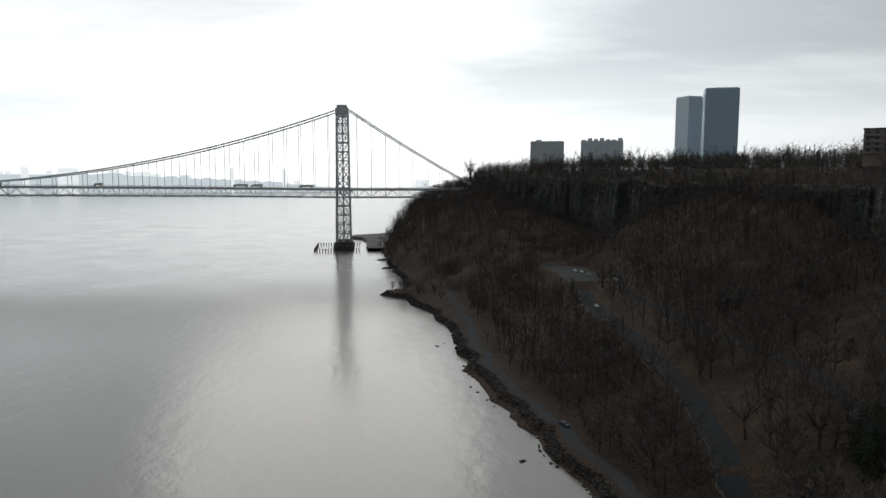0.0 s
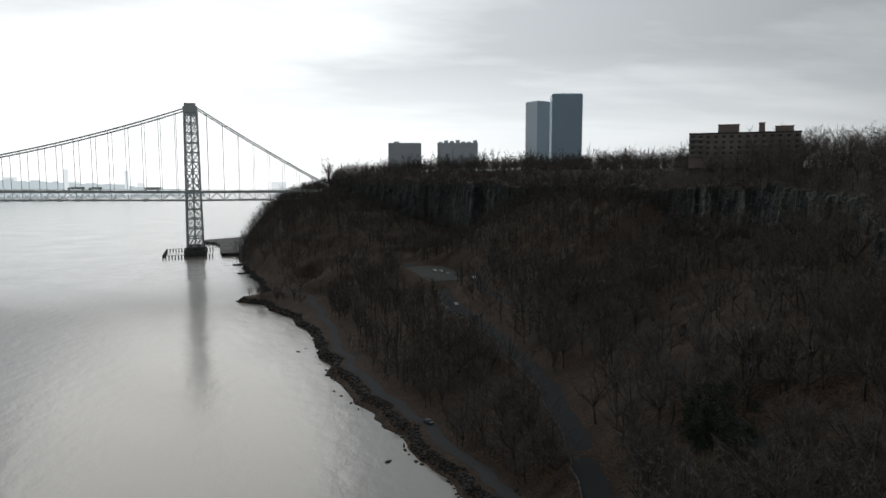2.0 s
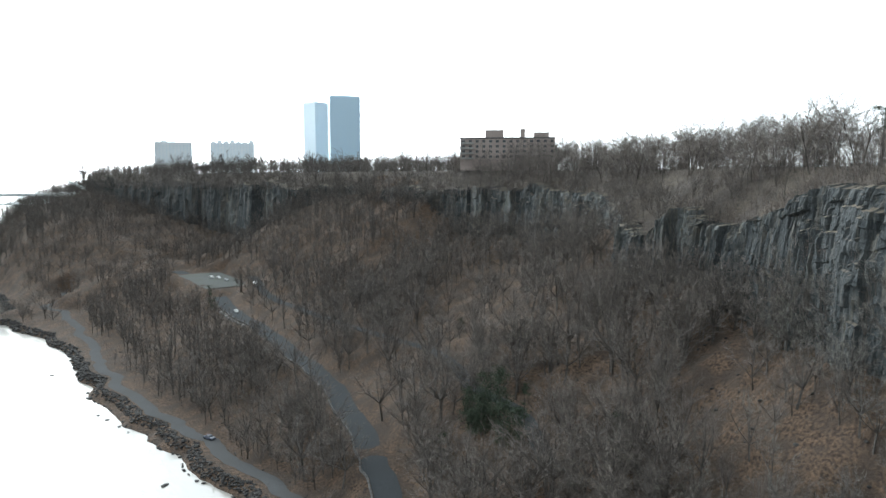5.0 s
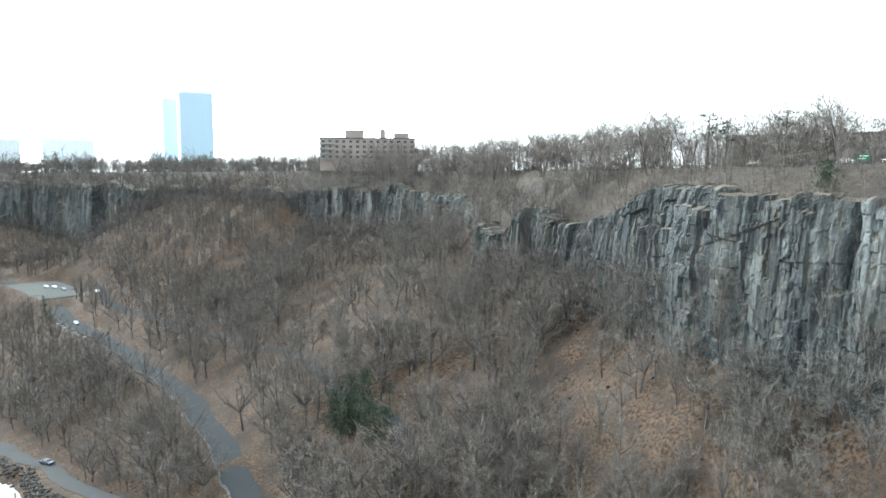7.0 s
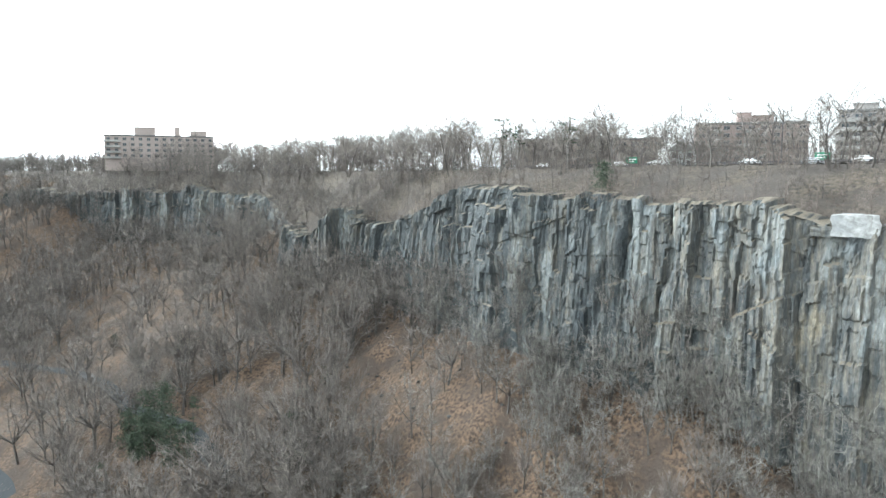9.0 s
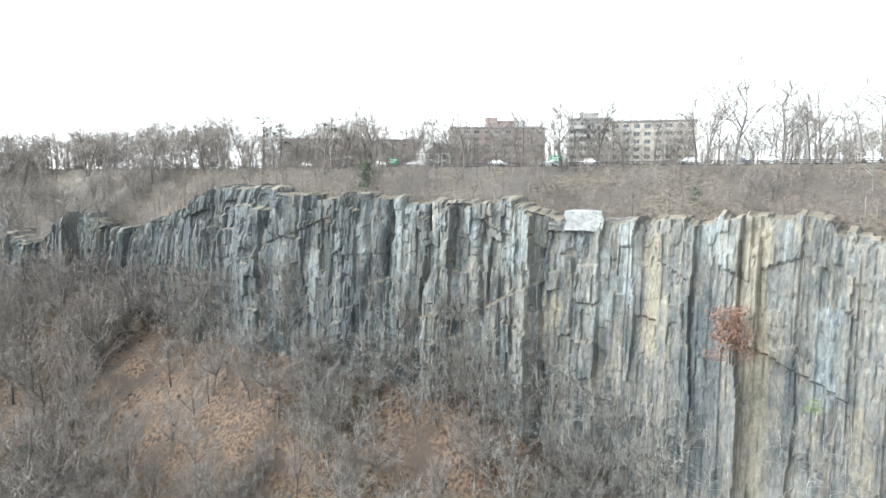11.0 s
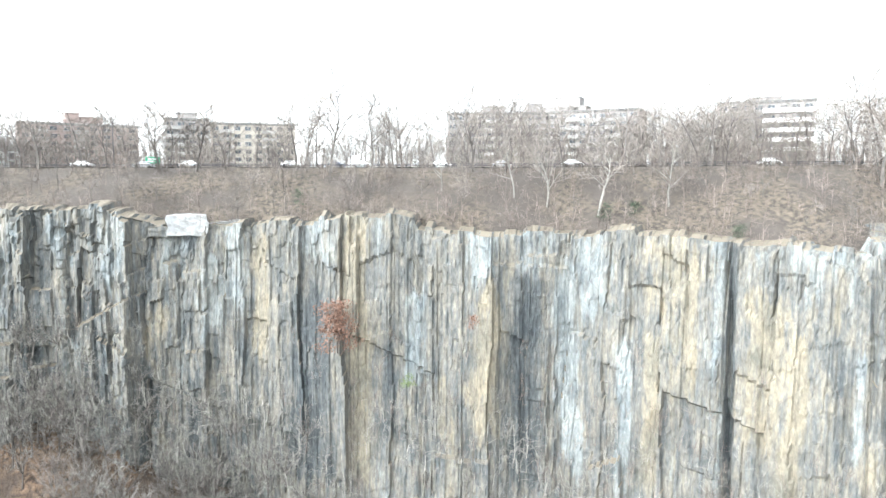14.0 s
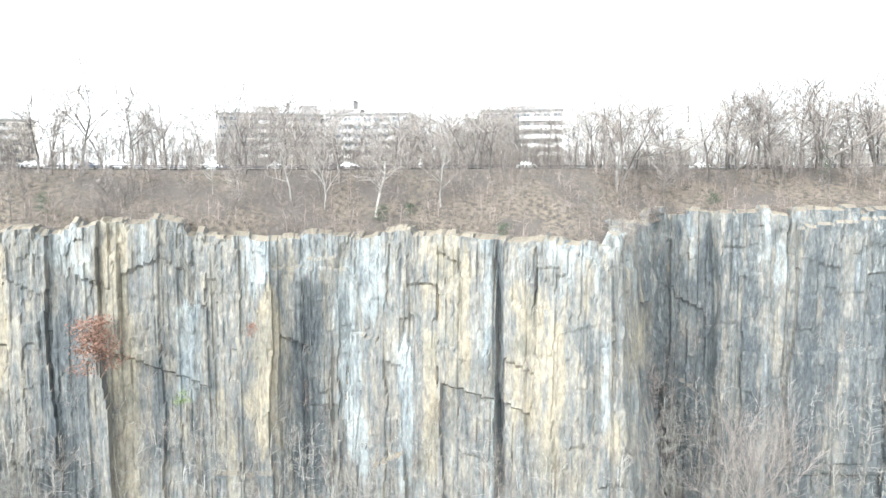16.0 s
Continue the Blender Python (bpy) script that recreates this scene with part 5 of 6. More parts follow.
def build_bridge():
    br = hold("suspension_bridge", BR_M, "grey steel suspension bridge with a lattice tower", "bridge")
    for side in (-1, 1):
        tower_leg(br, side)
        bm = bm_box(bmesh.new(), -8.2, 8.2, side * 16.5 - 5, side * 16.5 + 5, 171, 180, 0.5)
        bm_box(bm, -6.6, 6.6, side * 16.5 - 4, side * 16.5 + 4, 180, 183.8, 0.5)
        part("tower_cap", bm, M_STEEL, br)
        bm = bm_box(bmesh.new(), -13, 13, side * 16.5 - 10, side * 16.5 + 10, -4, 6.5, 0.8)
        bm_box(bm, -11, 11, side * 16.5 - 8, side * 16.5 + 8, 6.5, 10, 0.5)
        part("pier", bm, M_PIER, br, "dark granite-faced pier standing in the water")
    portal(br, 160, 172)
    portal(br, 84, 92)
    bays = list(np.arange(-201.3, 830, 18.3))
    cross = shared("floor_beam", box_bm(-0.4, 0.4, -16.6, 16.6, 75.6, 77.2), M_STEEL)
    web = bmesh.new()
    for p, q in (((0, 0, 67), (0, 0, 76)), ((0, 0, 67), (9.15, 0, 75.6)), ((9.15, 0, 75.6), (18.3, 0, 67))):
        beam(web, p, q, 0.55)
    panel = shared("truss_panel", web, M_STEEL)
    rails = {-1: bmesh.new(), 1: bmesh.new()}
    for a, b in zip(bays[:-1], bays[1:]):
        ca, cb = camber(a), camber(b)
        put(cross, br, (a, 0, ca))
        put(cross, br, (a, 0, ca - 10.4))
        for side in (-1, 1):
            y = side * 17
            put(panel, br, (a, y, ca)).rotation_euler[1] = -math.atan2(cb - ca, b - a)
            rb, y = rails[side], side * 17.8
            beam(rb, (a, y, 79.6 + ca), (b, y, 79.6 + cb), 0.16, 0.2)
            for k in range(3):
                x = a + (b - a) * k / 3
                bm_box(rb, x - 0.08, x + 0.08, y - 0.08, y + 0.08, 78.5 + camber(x), 79.6 + camber(x))
    for name, z, w, h in (("upper_deck", 78.1, 18.0, 0.5), ("lower_deck", 67.0, 16.5, 0.7)):
        deck = bmesh.new()
        rings = [[deck.verts.new((x, j * w, z + camber(x) + k * h)) for j, k in ((-1, -1), (1, -1), (1, 1), (-1, 1))] for x in bays]
        for q, r in zip(rings[:-1], rings[1:]):
            for k in range(4):
                deck.faces.new((q[k], q[(k + 1) % 4], r[(k + 1) % 4], r[k]))
        bmesh.ops.recalc_face_normals(deck, faces=deck.faces)
        part(name, deck, M_STEEL, br)
    for side in (-1, 1):
        for z, r in ((76.6, 1.15), (66.7, 0.8)):
            part("truss_chord", tube([(x, side * 17, z + camber(x)) for x in bays], r, 8), M_STEEL, br)
        part("railing", rails[side], M_STEEL, br)
    hang = box_bm(-0.14, 0.14, -0.14, 0.14, 0, 1)
    hang_me = bpy.data.meshes.new("hanger")
    hang.to_mesh(hang_me)
    hang.free()
    hang_me.materials.append(M_STEEL)
    for side in (-1, 1):
        for off in (-1.3, 1.3):
            y = side * 16.5 + off
            xs = np.linspace(6, 800, 60)
            part("main_cable", tube([(x, y, main_cable_z(x)) for x in xs], 0.85), M_STEEL, br)
            xs = np.linspace(-6, -186, 10)
            part("side_cable", tube([(x, y, 180 - (-6 - x) * 0.655 + 0.00035 * (-6 - x) ** 2) for x in xs], 0.85), M_STEEL, br)
        for x in np.arange(18.3, 780, 18.3):
            h = new("hanger", hang_me)
            h.parent = br
            h.matrix_basis = Matrix.LocRotScale((x, side * 16.5, 78 + camber(x)), None, (1.9, 1.9, main_cable_z(x) - 78 - camber(x)))
        for x in np.arange(-18.3, -140, -18.3):
            h = new("hanger", hang_me)
            h.parent = br
            h.matrix_basis = Matrix.LocRotScale((x, side * 16.5, 78), None, (1.5, 1.5, 102 - (-6 - x) * 0.655 + 0.00035 * (-6 - x) ** 2))


build_bridge()


def fender():
    f = hold("fender", BR_M, "weathered timber fender standing round the bridge pier", "fender")
    bm = box_bm(-0.65, 0.65, -0.65, 0.65, -3, 3.2, 0.06)
    me = bpy.data.meshes.new("post")
    bm.to_mesh(me)
    bm.free()
    me.materials.append(M_RUBBER)
    X, Y = 36, 40
    for t in np.arange(0, 1, 1 / 16):
        for x, y in ((-X + 16 + t * (2 * X - 16), -Y), (-X + 16 + t * (2 * X - 16), Y)):
            o = new("post", me)
            o.parent = f
            o.location = (x, y, 0)
    for t in np.arange(0, 1, 1 / 20):
        o = new("post", me)
        o.parent = f
        o.location = (X, -Y + t * 2 * Y, 0)
    bm = bmesh.new()
    for y in (-Y, Y):
        beam(bm, (-X + 16, y, 2.9), (X, y, 2.9), 0.22)
    beam(bm, (X, -Y, 2.9), (X, Y, 2.9), 0.5)
    part("rail", bm, M_RUBBER, f)


fender()
# low made ground between pier and hill, with two jetties
edge = np.array([(-95, 868), (-101, 905), (-104, 937), (-110, 990), (-121, 1023), (-140, 1040), (-139, 1064), (-110, 1085)], float)
inner = np.array([(-55, 860), (-55, 905), (-58, 937), (-64, 990), (-70, 1023), (-76, 1050), (-80, 1072), (-90, 1095)], float)
quay_rows = [np.concatenate([edge - (0.4, 0), np.full((8, 1), -2.0)], 1), np.concatenate([edge, np.full((8, 1), 3.2)], 1),
             np.concatenate([edge + (1.2, 0.3), np.full((8, 1), 3.5)], 1), np.concatenate([inner, np.full((8, 1), 4.2)], 1)]
quay = new("pavement", grid_mesh("pavement", np.stack(quay_rows, 1), M_PIER, smooth=False))
tagged(quay, "low paved quay by the bridge pier", "quay", kind="structure")
for x, y, w in ((-48, 705, 15), (-60, 775, 14)):
    j = hold("jetty", pose(x, y, 0, 0, 0, 8), "short dark stone jetty at the shore", "jetty", "jetties by the shore")
    part("jetty_body", bm_box(box_bm(-w, w, -2, 2, -2, 1.0, 0.5), -w * 0.6, w * 0.5, -1.4, 1.4, 1.0, 1.5, 0.3), M_RIPRAP, j)


def truck(m, length, label):
    t = hold("truck", m, label, "truck", "trucks on the bridge")
    part("trailer", box_bm(-length / 2, length / 2 - 2.6, -1.25, 1.25, 1.1, 4.0, 0.08), M_WHITE, t)
    part("cab", bm_box(box_bm(length / 2 - 2.2, length / 2, -1.2, 1.2, 0.7, 3.3, 0.25), length / 2 - 2.6, length / 2 - 2.2, -0.4, 0.4, 0.7, 1.2), M_CAR_GREY, t)
    for x in (-length / 2 + 1.5, -length / 2 + 2.8, length / 2 - 1.2):
        for y in (-1.05, 1.05):
            bm = bmesh.new()
            bmesh.ops.create_cone(bm, cap_ends=True, segments=12, radius1=0.5, radius2=0.5, depth=0.3, matrix=Matrix.Translation((x, y, 0.5)) @ Matrix.Rotation(radians(90), 4, "X"))
            part("wheel", bm, M_RUBBER, t)


for x, ln in ((46, 17), (128, 18), (108, 14), (420, 16), (300, 10), (545, 18)):
    truck(BR_M @ Matrix.Translation((x, 13, 78.64 + camber(x))), ln, "white box truck crossing the bridge's upper deck")

# ---------------------------------------------------------------- far buildings


def at_az(az, d, z=0.0):
    v = heading(az)
    return Vector((v.x * d, v.y * d, z))


def facing(az, d, z=0.0, turn=0.0):
    """A place whose -y side looks back at the drone."""
    return Matrix.Translation(at_az(az, d, z)) @ Matrix.Rotation(radians(-az + turn), 4, "Z")


def high_rise(az, d, w, dep, top, base, turn, mat, label, floors=44):
    t = hold("tower_block", facing(az, d, base, turn), label, "skyscraper", "glass towers")
    h = top - base
    part("glass_wall", box_bm(-w / 2, w / 2, -dep / 2, dep / 2, 0, h, 0.6), mat, t)
    part("roof", bm_box(box_bm(-w / 2 + 1, w / 2 - 1, -dep / 2 + 1, dep / 2 - 1, h, h + 1.4, 0.2), -w / 5, w / 5, -dep / 5, dep / 5, h + 1.4, h + 2.6, 0.3), mat, t)
    sp = box_bm(-w / 2 - 0.25, w / 2 + 0.25, -dep / 2 - 0.25, dep / 2 + 0.25, 0, 0.9)
    me = bpy.data.meshes.new("spandrel")
    sp.to_mesh(me)
    sp.free()
    me.materials.append(mat)
    for k in range(1, floors):
        o = new("spandrel", me)
        o.parent = t
        o.location = (0, 0, k * h / floors)
    fin = box_bm(-0.25, 0.25, -0.3, 0.3, 0, h)
    me = bpy.data.meshes.new("mullion")
    fin.to_mesh(me)
    fin.free()
    me.materials.append(mat)
    for k in range(13):
        o = new("mullion", me)
        o.parent = t
        o.location = (-w / 2 + w * k / 12, -dep / 2 - 0.15, 0)
    return t


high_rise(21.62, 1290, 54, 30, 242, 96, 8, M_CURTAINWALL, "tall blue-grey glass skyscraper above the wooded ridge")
high_rise(19.35, 1405, 32, 36, 242, 96, 40, M_CURTAINHAZE, "pale blue-grey glass skyscraper beyond its twin")


def far_block(az0, az1, el, d, label, steps=0, base=92):
    w = d * math.tan(radians(az1 - az0))
    top = EYE + d * math.tan(radians(el))
    t = hold("apartment_block", facing((az0 + az1) / 2, d, base), label, "apartment block", "far apartment blocks")
    h = top - base
    bm = box_bm(-w / 2, w / 2, -12, 12, 0, h - (6 if steps else 3), 0.3)
    part("wall", bm, M_BLOCKHAZE, t)
    bm = bmesh.new()
    if steps:
        for k in range(steps):
            x = -w / 2 + w * (k + 0.5) / steps
            bm_box(bm, x - w / steps * 0.36, x + w / steps * 0.36, -8, 8, h - 6, h - 6 + (2.5, 5.5, 4, 6, 3)[k % 5], 0.2)
    else:
        bm_box(bm, -w / 2 + 2, w / 2 - 2, -10, 10, h - 3, h - 1.8, 0.2)
        bm_box(bm, -w / 3, -w / 6, -5, 5, h - 1.8, h + 1.2, 0.2)
    part("roof", bm, M_BLOCKHAZE, t)
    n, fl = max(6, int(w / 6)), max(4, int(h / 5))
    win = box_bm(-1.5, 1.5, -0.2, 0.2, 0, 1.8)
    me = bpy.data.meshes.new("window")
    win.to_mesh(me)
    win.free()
    # window glass paled to imitate haze
    me.materials.append(M_CURTAINHAZE)
    for i in range(n):
        for k in range(fl // 2, fl):
            o = new("window", me)
            o.parent = t
            o.location = (-w / 2 + w * (i + 0.5) / n, -12.1, k * (h - 7) / fl + 1.0)


# haze over the distance is put into this pale bluish base colour
M_BLOCKHAZE = noisy("hazed_concrete_block", (0.82, 0.88, 0.92), (0.88, 0.92, 0.94), 0.1, 0.85, 0.0)
far_block(7.16, 9.85, 2.85, 1500, "pale grey apartment slab behind the ridge")
far_block(11.2, 14.5, 3.0, 1550, "pale grey stepped apartment tower behind the ridge", 7)


def skyline():
    """Far town across the river, its haze put into glowing colours."""
    rng = np.random.default_rng(5)
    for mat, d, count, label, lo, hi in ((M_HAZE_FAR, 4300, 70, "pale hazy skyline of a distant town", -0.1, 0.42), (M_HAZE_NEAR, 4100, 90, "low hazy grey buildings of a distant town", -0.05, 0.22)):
        bm = bmesh.new()
        for k in range(count):
            az = -36 + 28.5 * k / (count - 1) + rng.uniform(-0.2, 0.2)
            el = lo + (hi - lo) * rng.uniform(0, 1) ** 2.2 - 0.05 * max(0.0, az + 26) - 0.25 * max(0.0, (az + 14) / 7)
            m = Matrix.Translation(at_az(az, d)) @ Matrix.Rotation(radians(-az), 4, "Z")
            w, h = rng.uniform(25, 70), EYE + d * math.tan(radians(el))
            bm_box(bm, -w / 2, w / 2, -20, 20, 0, max(h, 20))
            bmesh.ops.transform(bm, matrix=m, verts=bm.verts[-8:])
            bm.verts.ensure_lookup_table()
        # the land they stand on
        for k in range(29):
            az = -36 + k
            h = EYE + d * math.tan(radians(lo + 0.1 - 0.05 * max(0.0, az + 26) - 0.04 * max(0.0, az + 14)))
            bm_box(bm, -45, 45, -30, 30, 0, max(h, 15))
            bmesh.ops.transform(bm, matrix=Matrix.Translation(at_az(az, d + 40)) @ Matrix.Rotation(radians(-az), 4, "Z"), verts=bm.verts[-8:])
            bm.verts.ensure_lookup_table()
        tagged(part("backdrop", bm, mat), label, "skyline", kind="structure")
    bm = bmesh.new()
    for az, w, el in ((-31.1, 0.5, 0.55), (-28.4, 1.3, 0.5), (-16.9, 0.3, 0.6), (-12.9, 0.3, 0.5), (-1.7, 1.2, -0.35)):
        m = Matrix.Translation(at_az(az, 4050)) @ Matrix.Rotation(radians(-az), 4, "Z")
        w, h = 4050 * radians(w), EYE + 4050 * math.tan(radians(el))
        bmesh.ops.create_cube(bm, size=1.0, matrix=m @ Matrix.Translation((0, 0, h / 2)) @ Matrix.Diagonal((w, 60, h, 1)))
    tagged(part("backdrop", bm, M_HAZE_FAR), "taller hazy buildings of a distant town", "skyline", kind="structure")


skyline()

# ---------------------------------------------------------------- apartment houses on the plateau


def apartment(az0, az1, el, d, base, floors, wall, label, cols=12, turn=0.0, balconies=(), penthouses=((0.3, 5, 2.6),), dep=16.0, trim=None):
    w = 2 * d * math.tan(radians((az1 - az0) / 2))
    h = EYE + d * math.tan(radians(el)) - base
    t = hold("apartment_house", facing((az0 + az1) / 2, d + dep / 2, base, turn), label, "apartment house")
    part("wall", box_bm(-w / 2, w / 2, -dep / 2, dep / 2, 0, h - 0.8), wall, t)
    bm = bm_box(bmesh.new(), -w / 2 - 0.3, w / 2 + 0.3, -dep / 2 - 0.3, dep / 2 + 0.3, h - 0.8, h, 0.08)
    part("roof", bm, M_ROOF, t)
    for fx, pw, ph in penthouses:
        part("penthouse", bm_box(box_bm(-w / 2 + w * fx - pw / 2, -w / 2 + w * fx + pw / 2, -3, 3, h, h + ph, 0.1),
                                 -w / 2 + w * fx - pw / 2 - 0.2, -w / 2 + w * fx + pw / 2 + 0.2, -3.2, 3.2, h + ph, h + ph + 0.25), wall, t)
    fh = (h - 1.4) / floors
    pane, frame_ = shared("pane", box_bm(-0.85, 0.85, -0.05, 0.05, 0, fh * 0.46), M_PANE), shared(
        "window", bm_box(bm_box(box_bm(-1.0, 1.0, -0.1, 0.16, -0.14, 0), -1.0, 1.0, -0.1, 0.1, fh * 0.46, fh * 0.46 + 0.12), -0.05, 0.05, -0.14, 0.1, 0, fh * 0.46), M_CONCRETE)
    bal = shared("balcony", bm_box(box_bm(-2.1, 2.1, -1.5, 0, 0, 0.18), -2.1, 2.1, -1.5, -1.42, 0.18, 1.1), trim or M_CONCRETE)
    for i in range(cols):
        x = -w / 2 + w * (i + 0.5) / cols
        for k in range(floors):
            z = 0.9 + k * fh
            if z < h - 15:
                continue
            f = put(frame_, t, (x, -dep / 2 - 0.05, z + 0.5))
            put(pane, f, (0, -0.02, 0))
            if i in balconies:
                put(bal, t, (x, -dep / 2, z - 0.5))
    return t


apartment(31.1, 38.85, 3.35, 420, 100, 6, M_BRICK_TAN, "long brown brick apartment house on the ridge", 14, 0, (0, 1), ((0.36, 11, 4.5), (0.66, 3, 5), (0.86, 9, 3)))
apartment(63.4, 74.6, 3.35, 250, 97.5, 4, M_BRICK_RED, "low brown flat-roofed building behind bare trees", 13, 0, (), ((0.5, 6, 2.0),))
apartment(76.8, 84.6, 4.35, 232, 98, 6, M_BRICK_RED, "pinkish brick apartment house behind the parkway", 9, 6, (1, 4), ((0.45, 4, 3.2), (0.62, 6, 2.2)))
apartment(86.6, 89.8, 5.0, 225, 98, 6, M_BRICK_GREY, "grey apartment house with white balconies", 4, 0, (0, 1, 2, 3), ((0.5, 6, 1.8),))
apartment(89.9, 96.4, 4.75, 222, 98, 6, M_BRICK_BUFF, "buff brick apartment house behind the parkway", 8, 0, (1, 5), ())
apartment(108.6, 117.2, 5.75, 222, 98, 7, M_BRICK_GREY, "long grey-brown apartment house with a flat roof", 11, 5, (4, 7), ((0.45, 7, 2.2), (0.85, 5, 3.0)))
apartment(117.3, 124.5, 5.85, 214, 98, 7, M_BRICK_GREY, "grey-brown apartment wing with roof structures", 9, -12, (2, 6), ((0.13, 14, 1.6), (0.16, 8, 4.4)))
apartment(129.8, 136.4, 6.1, 212, 98, 7, M_BRICK_GREY, "grey apartment house with white balcony bands", 8, 0, (4, 5, 6, 7), ((0.5, 8, 1.2),), trim=M_WHITE)


def house(az, d, w, label):
    t = hold("house", facing(az, d, 98.0, 20), label, "house")
    part("wall", box_bm(-w / 2, w / 2, -4, 4, 0, 5.0), M_WHITE, t)
    bm = bmesh.new()
    v = [bm.verts.new(p) for p in ((-w / 2 - 0.4, -4.4, 4.9), (w / 2 + 0.4, -4.4, 4.9), (w / 2 + 0.4, 4.4, 4.9), (-w / 2 - 0.4, 4.4, 4.9), (0, -4.4, 8.2), (0, 4.4, 8.2))]
    for f in ((0, 1, 4), (2, 3, 5), (1, 2, 5, 4), (3, 0, 4, 5), (3, 2, 1, 0)):
        bm.faces.new([v[i] for i in f])
    part("roof", bm, M_CONCRETE, t)
    pane = shared("window", bm_box(box_bm(-0.5, 0.5, -0.06, 0.06, 0, 1.3), -0.6, 0.6, -0.1, 0.05, -0.12, 0), M_PANE)
    for x in (-w / 4, w / 4):
        for z in (1.0, 3.2):
            put(pane, t, (x, -4.03, z))


house(75.6, 205, 8, "small white gabled house behind the parkway")
house(39.9, 380, 9, "small white house among bare trees")

# ---------------------------------------------------------------- the parkway: rail, cars, signs
PARK_S = np.arange(st(7.4), st(18), 4.0)


def parkway():
    s = np.arange(st(7), st(18.2), 3.0)
    rows = [plateau_point(s, np.full_like(s, d)) + (0, 0, 0.25) for d in (33.5, 37, 41, 45)]
    for r in rows:
        r[:, 2] = rows[0][:, 2]
    tagged(new("road", grid_mesh("road", np.stack(rows, 1), M_ASPHALT)), "asphalt parkway running behind the cliff top", "road", kind="structure")
    g = hold("guard_rail", Matrix(), "long dark guard rail on posts beside the parkway", "guard rail")
    p = plateau_point(PARK_S, np.full_like(PARK_S, 32.5))
    railm, post = shared("rail", bm_box(box_bm(-0.5, 0.5, -0.06, 0.06, 0.45, 0.62), -0.5, 0.5, -0.06, 0.06, 0.75, 0.92), M_DARKMETAL), shared("post", box_bm(-0.1, 0.1, -0.1, 0.1, -0.4, 0.95, 0.02), M_DARKMETAL)
    for i in range(len(p) - 1):
        d = p[i + 1] - p[i]
        o = put(railm, g, (p[i] + p[i + 1]) / 2, rz=math.atan2(d[1], d[0]))
        o.scale = (np.linalg.norm(d) + 0.05, 1, 1)
        o.rotation_euler[1] = -math.asin(d[2] / np.linalg.norm(d))
        put(post, g, p[i], rz=math.atan2(d[1], d[0]))


parkway()


def car_body(bm, L, W, z0, z1, roof):
    prof = [(-L / 2, z0), (-L / 2, z1 * 0.93), (-L / 2 + 0.5, z1), (-L * 0.30, z1), (-L * 0.2, roof), (L * 0.12, roof), (L * 0.26, z1), (L / 2 - 0.3, z1 * 0.93), (L / 2, z1 * 0.75), (L / 2, z0)]
    a = [bm.verts.new((x, -W / 2 + (0.12 if z > z1 else 0), z)) for x, z in prof]
    b = [bm.verts.new((x, W / 2 - (0.12 if z > z1 else 0), z)) for x, z in prof]
    bm.faces.new(a[::-1])
    bm.faces.new(b)
    for i in range(len(prof)):
        j = (i + 1) % len(prof)
        bm.faces.new((a[i], a[j], b[j], b[i]))
    bmesh.ops.recalc_face_normals(bm, faces=bm.faces)
    return bm


CAR = {}


def car(m, paint_, label, group="cars on the parkway"):
    c = hold("car", m, label, "car", group)
    if paint_.name not in CAR:
        glass = bmesh.new()
        for y in (-0.81, 0.81):
            bm_box(glass, -0.95, 0.62, y - 0.02, y + 0.02, 0.98, 1.34)
        bm_box(glass, 0.75, 0.95, -0.7, 0.7, 0.98, 1.25)
        wheel = bmesh.new()
        bmesh.ops.create_cone(wheel, cap_ends=True, segments=14, radius1=0.33, radius2=0.33, depth=0.22, matrix=Matrix.Rotation(radians(90), 4, "X"))
        CAR[paint_.name] = (shared("body", car_body(bmesh.new(), 4.6, 1.8, 0.28, 0.92, 1.45), paint_), shared("window", glass, M_PANE), shared("wheel", wheel, M_RUBBER))
    body, glass, wheel = CAR[paint_.name]
    put(body, c, (0, 0, 0))
    put(glass, c, (0, 0, 0))
    for x in (-1.4, 1.4):
        for y in (-0.82, 0.82):
            put(wheel, c, (x, y, 0.33))
    return c


def along_yaw(fn, s, d):
    a, b = fn(s - 1.0, d), fn(s + 1.0, d)
    return math.atan2(b[1] - a[1], b[0] - a[0])


def s_of_az(az, d):
    s = np.arange(st(5), st(18), 0.5)
    p = plateau_point(s, np.full_like(s, d))
    return s[np.abs(np.degrees(np.arctan2(p[:, 0], p[:, 1])) - az).argmin()]


for i, (az, pt) in enumerate(((47.5, 0), (50.0, 0), (55.0, 0), (60.5, 2), (65.3, 0), (71.3, 0), (74.2, 0), (80.9, 0), (85.0, 2), (88.4, 0), (96.0, 0), (99.6, 1), (101.6, 0), (108.1, 0), (113.2, 2), (119.0, 0), (133.6, 0), (147.0, 0), (150.5, 2))):
    d = 36 + 1.5 * (i % 3)
    s = s_of_az(az, d)
    p = plateau_point(s, d)
    z = plateau_point(s, 33.5)[2] + 0.26
    car(Matrix.LocRotScale((p[0], p[1], z), Euler((0, 0, along_yaw(plateau_point, s, d))), None), (M_CAR_WHITE, M_CAR_DARK, M_CAR_GREY)[pt], ("white", "dark blue", "silver")[pt] + " car driving on the cliff-top parkway")


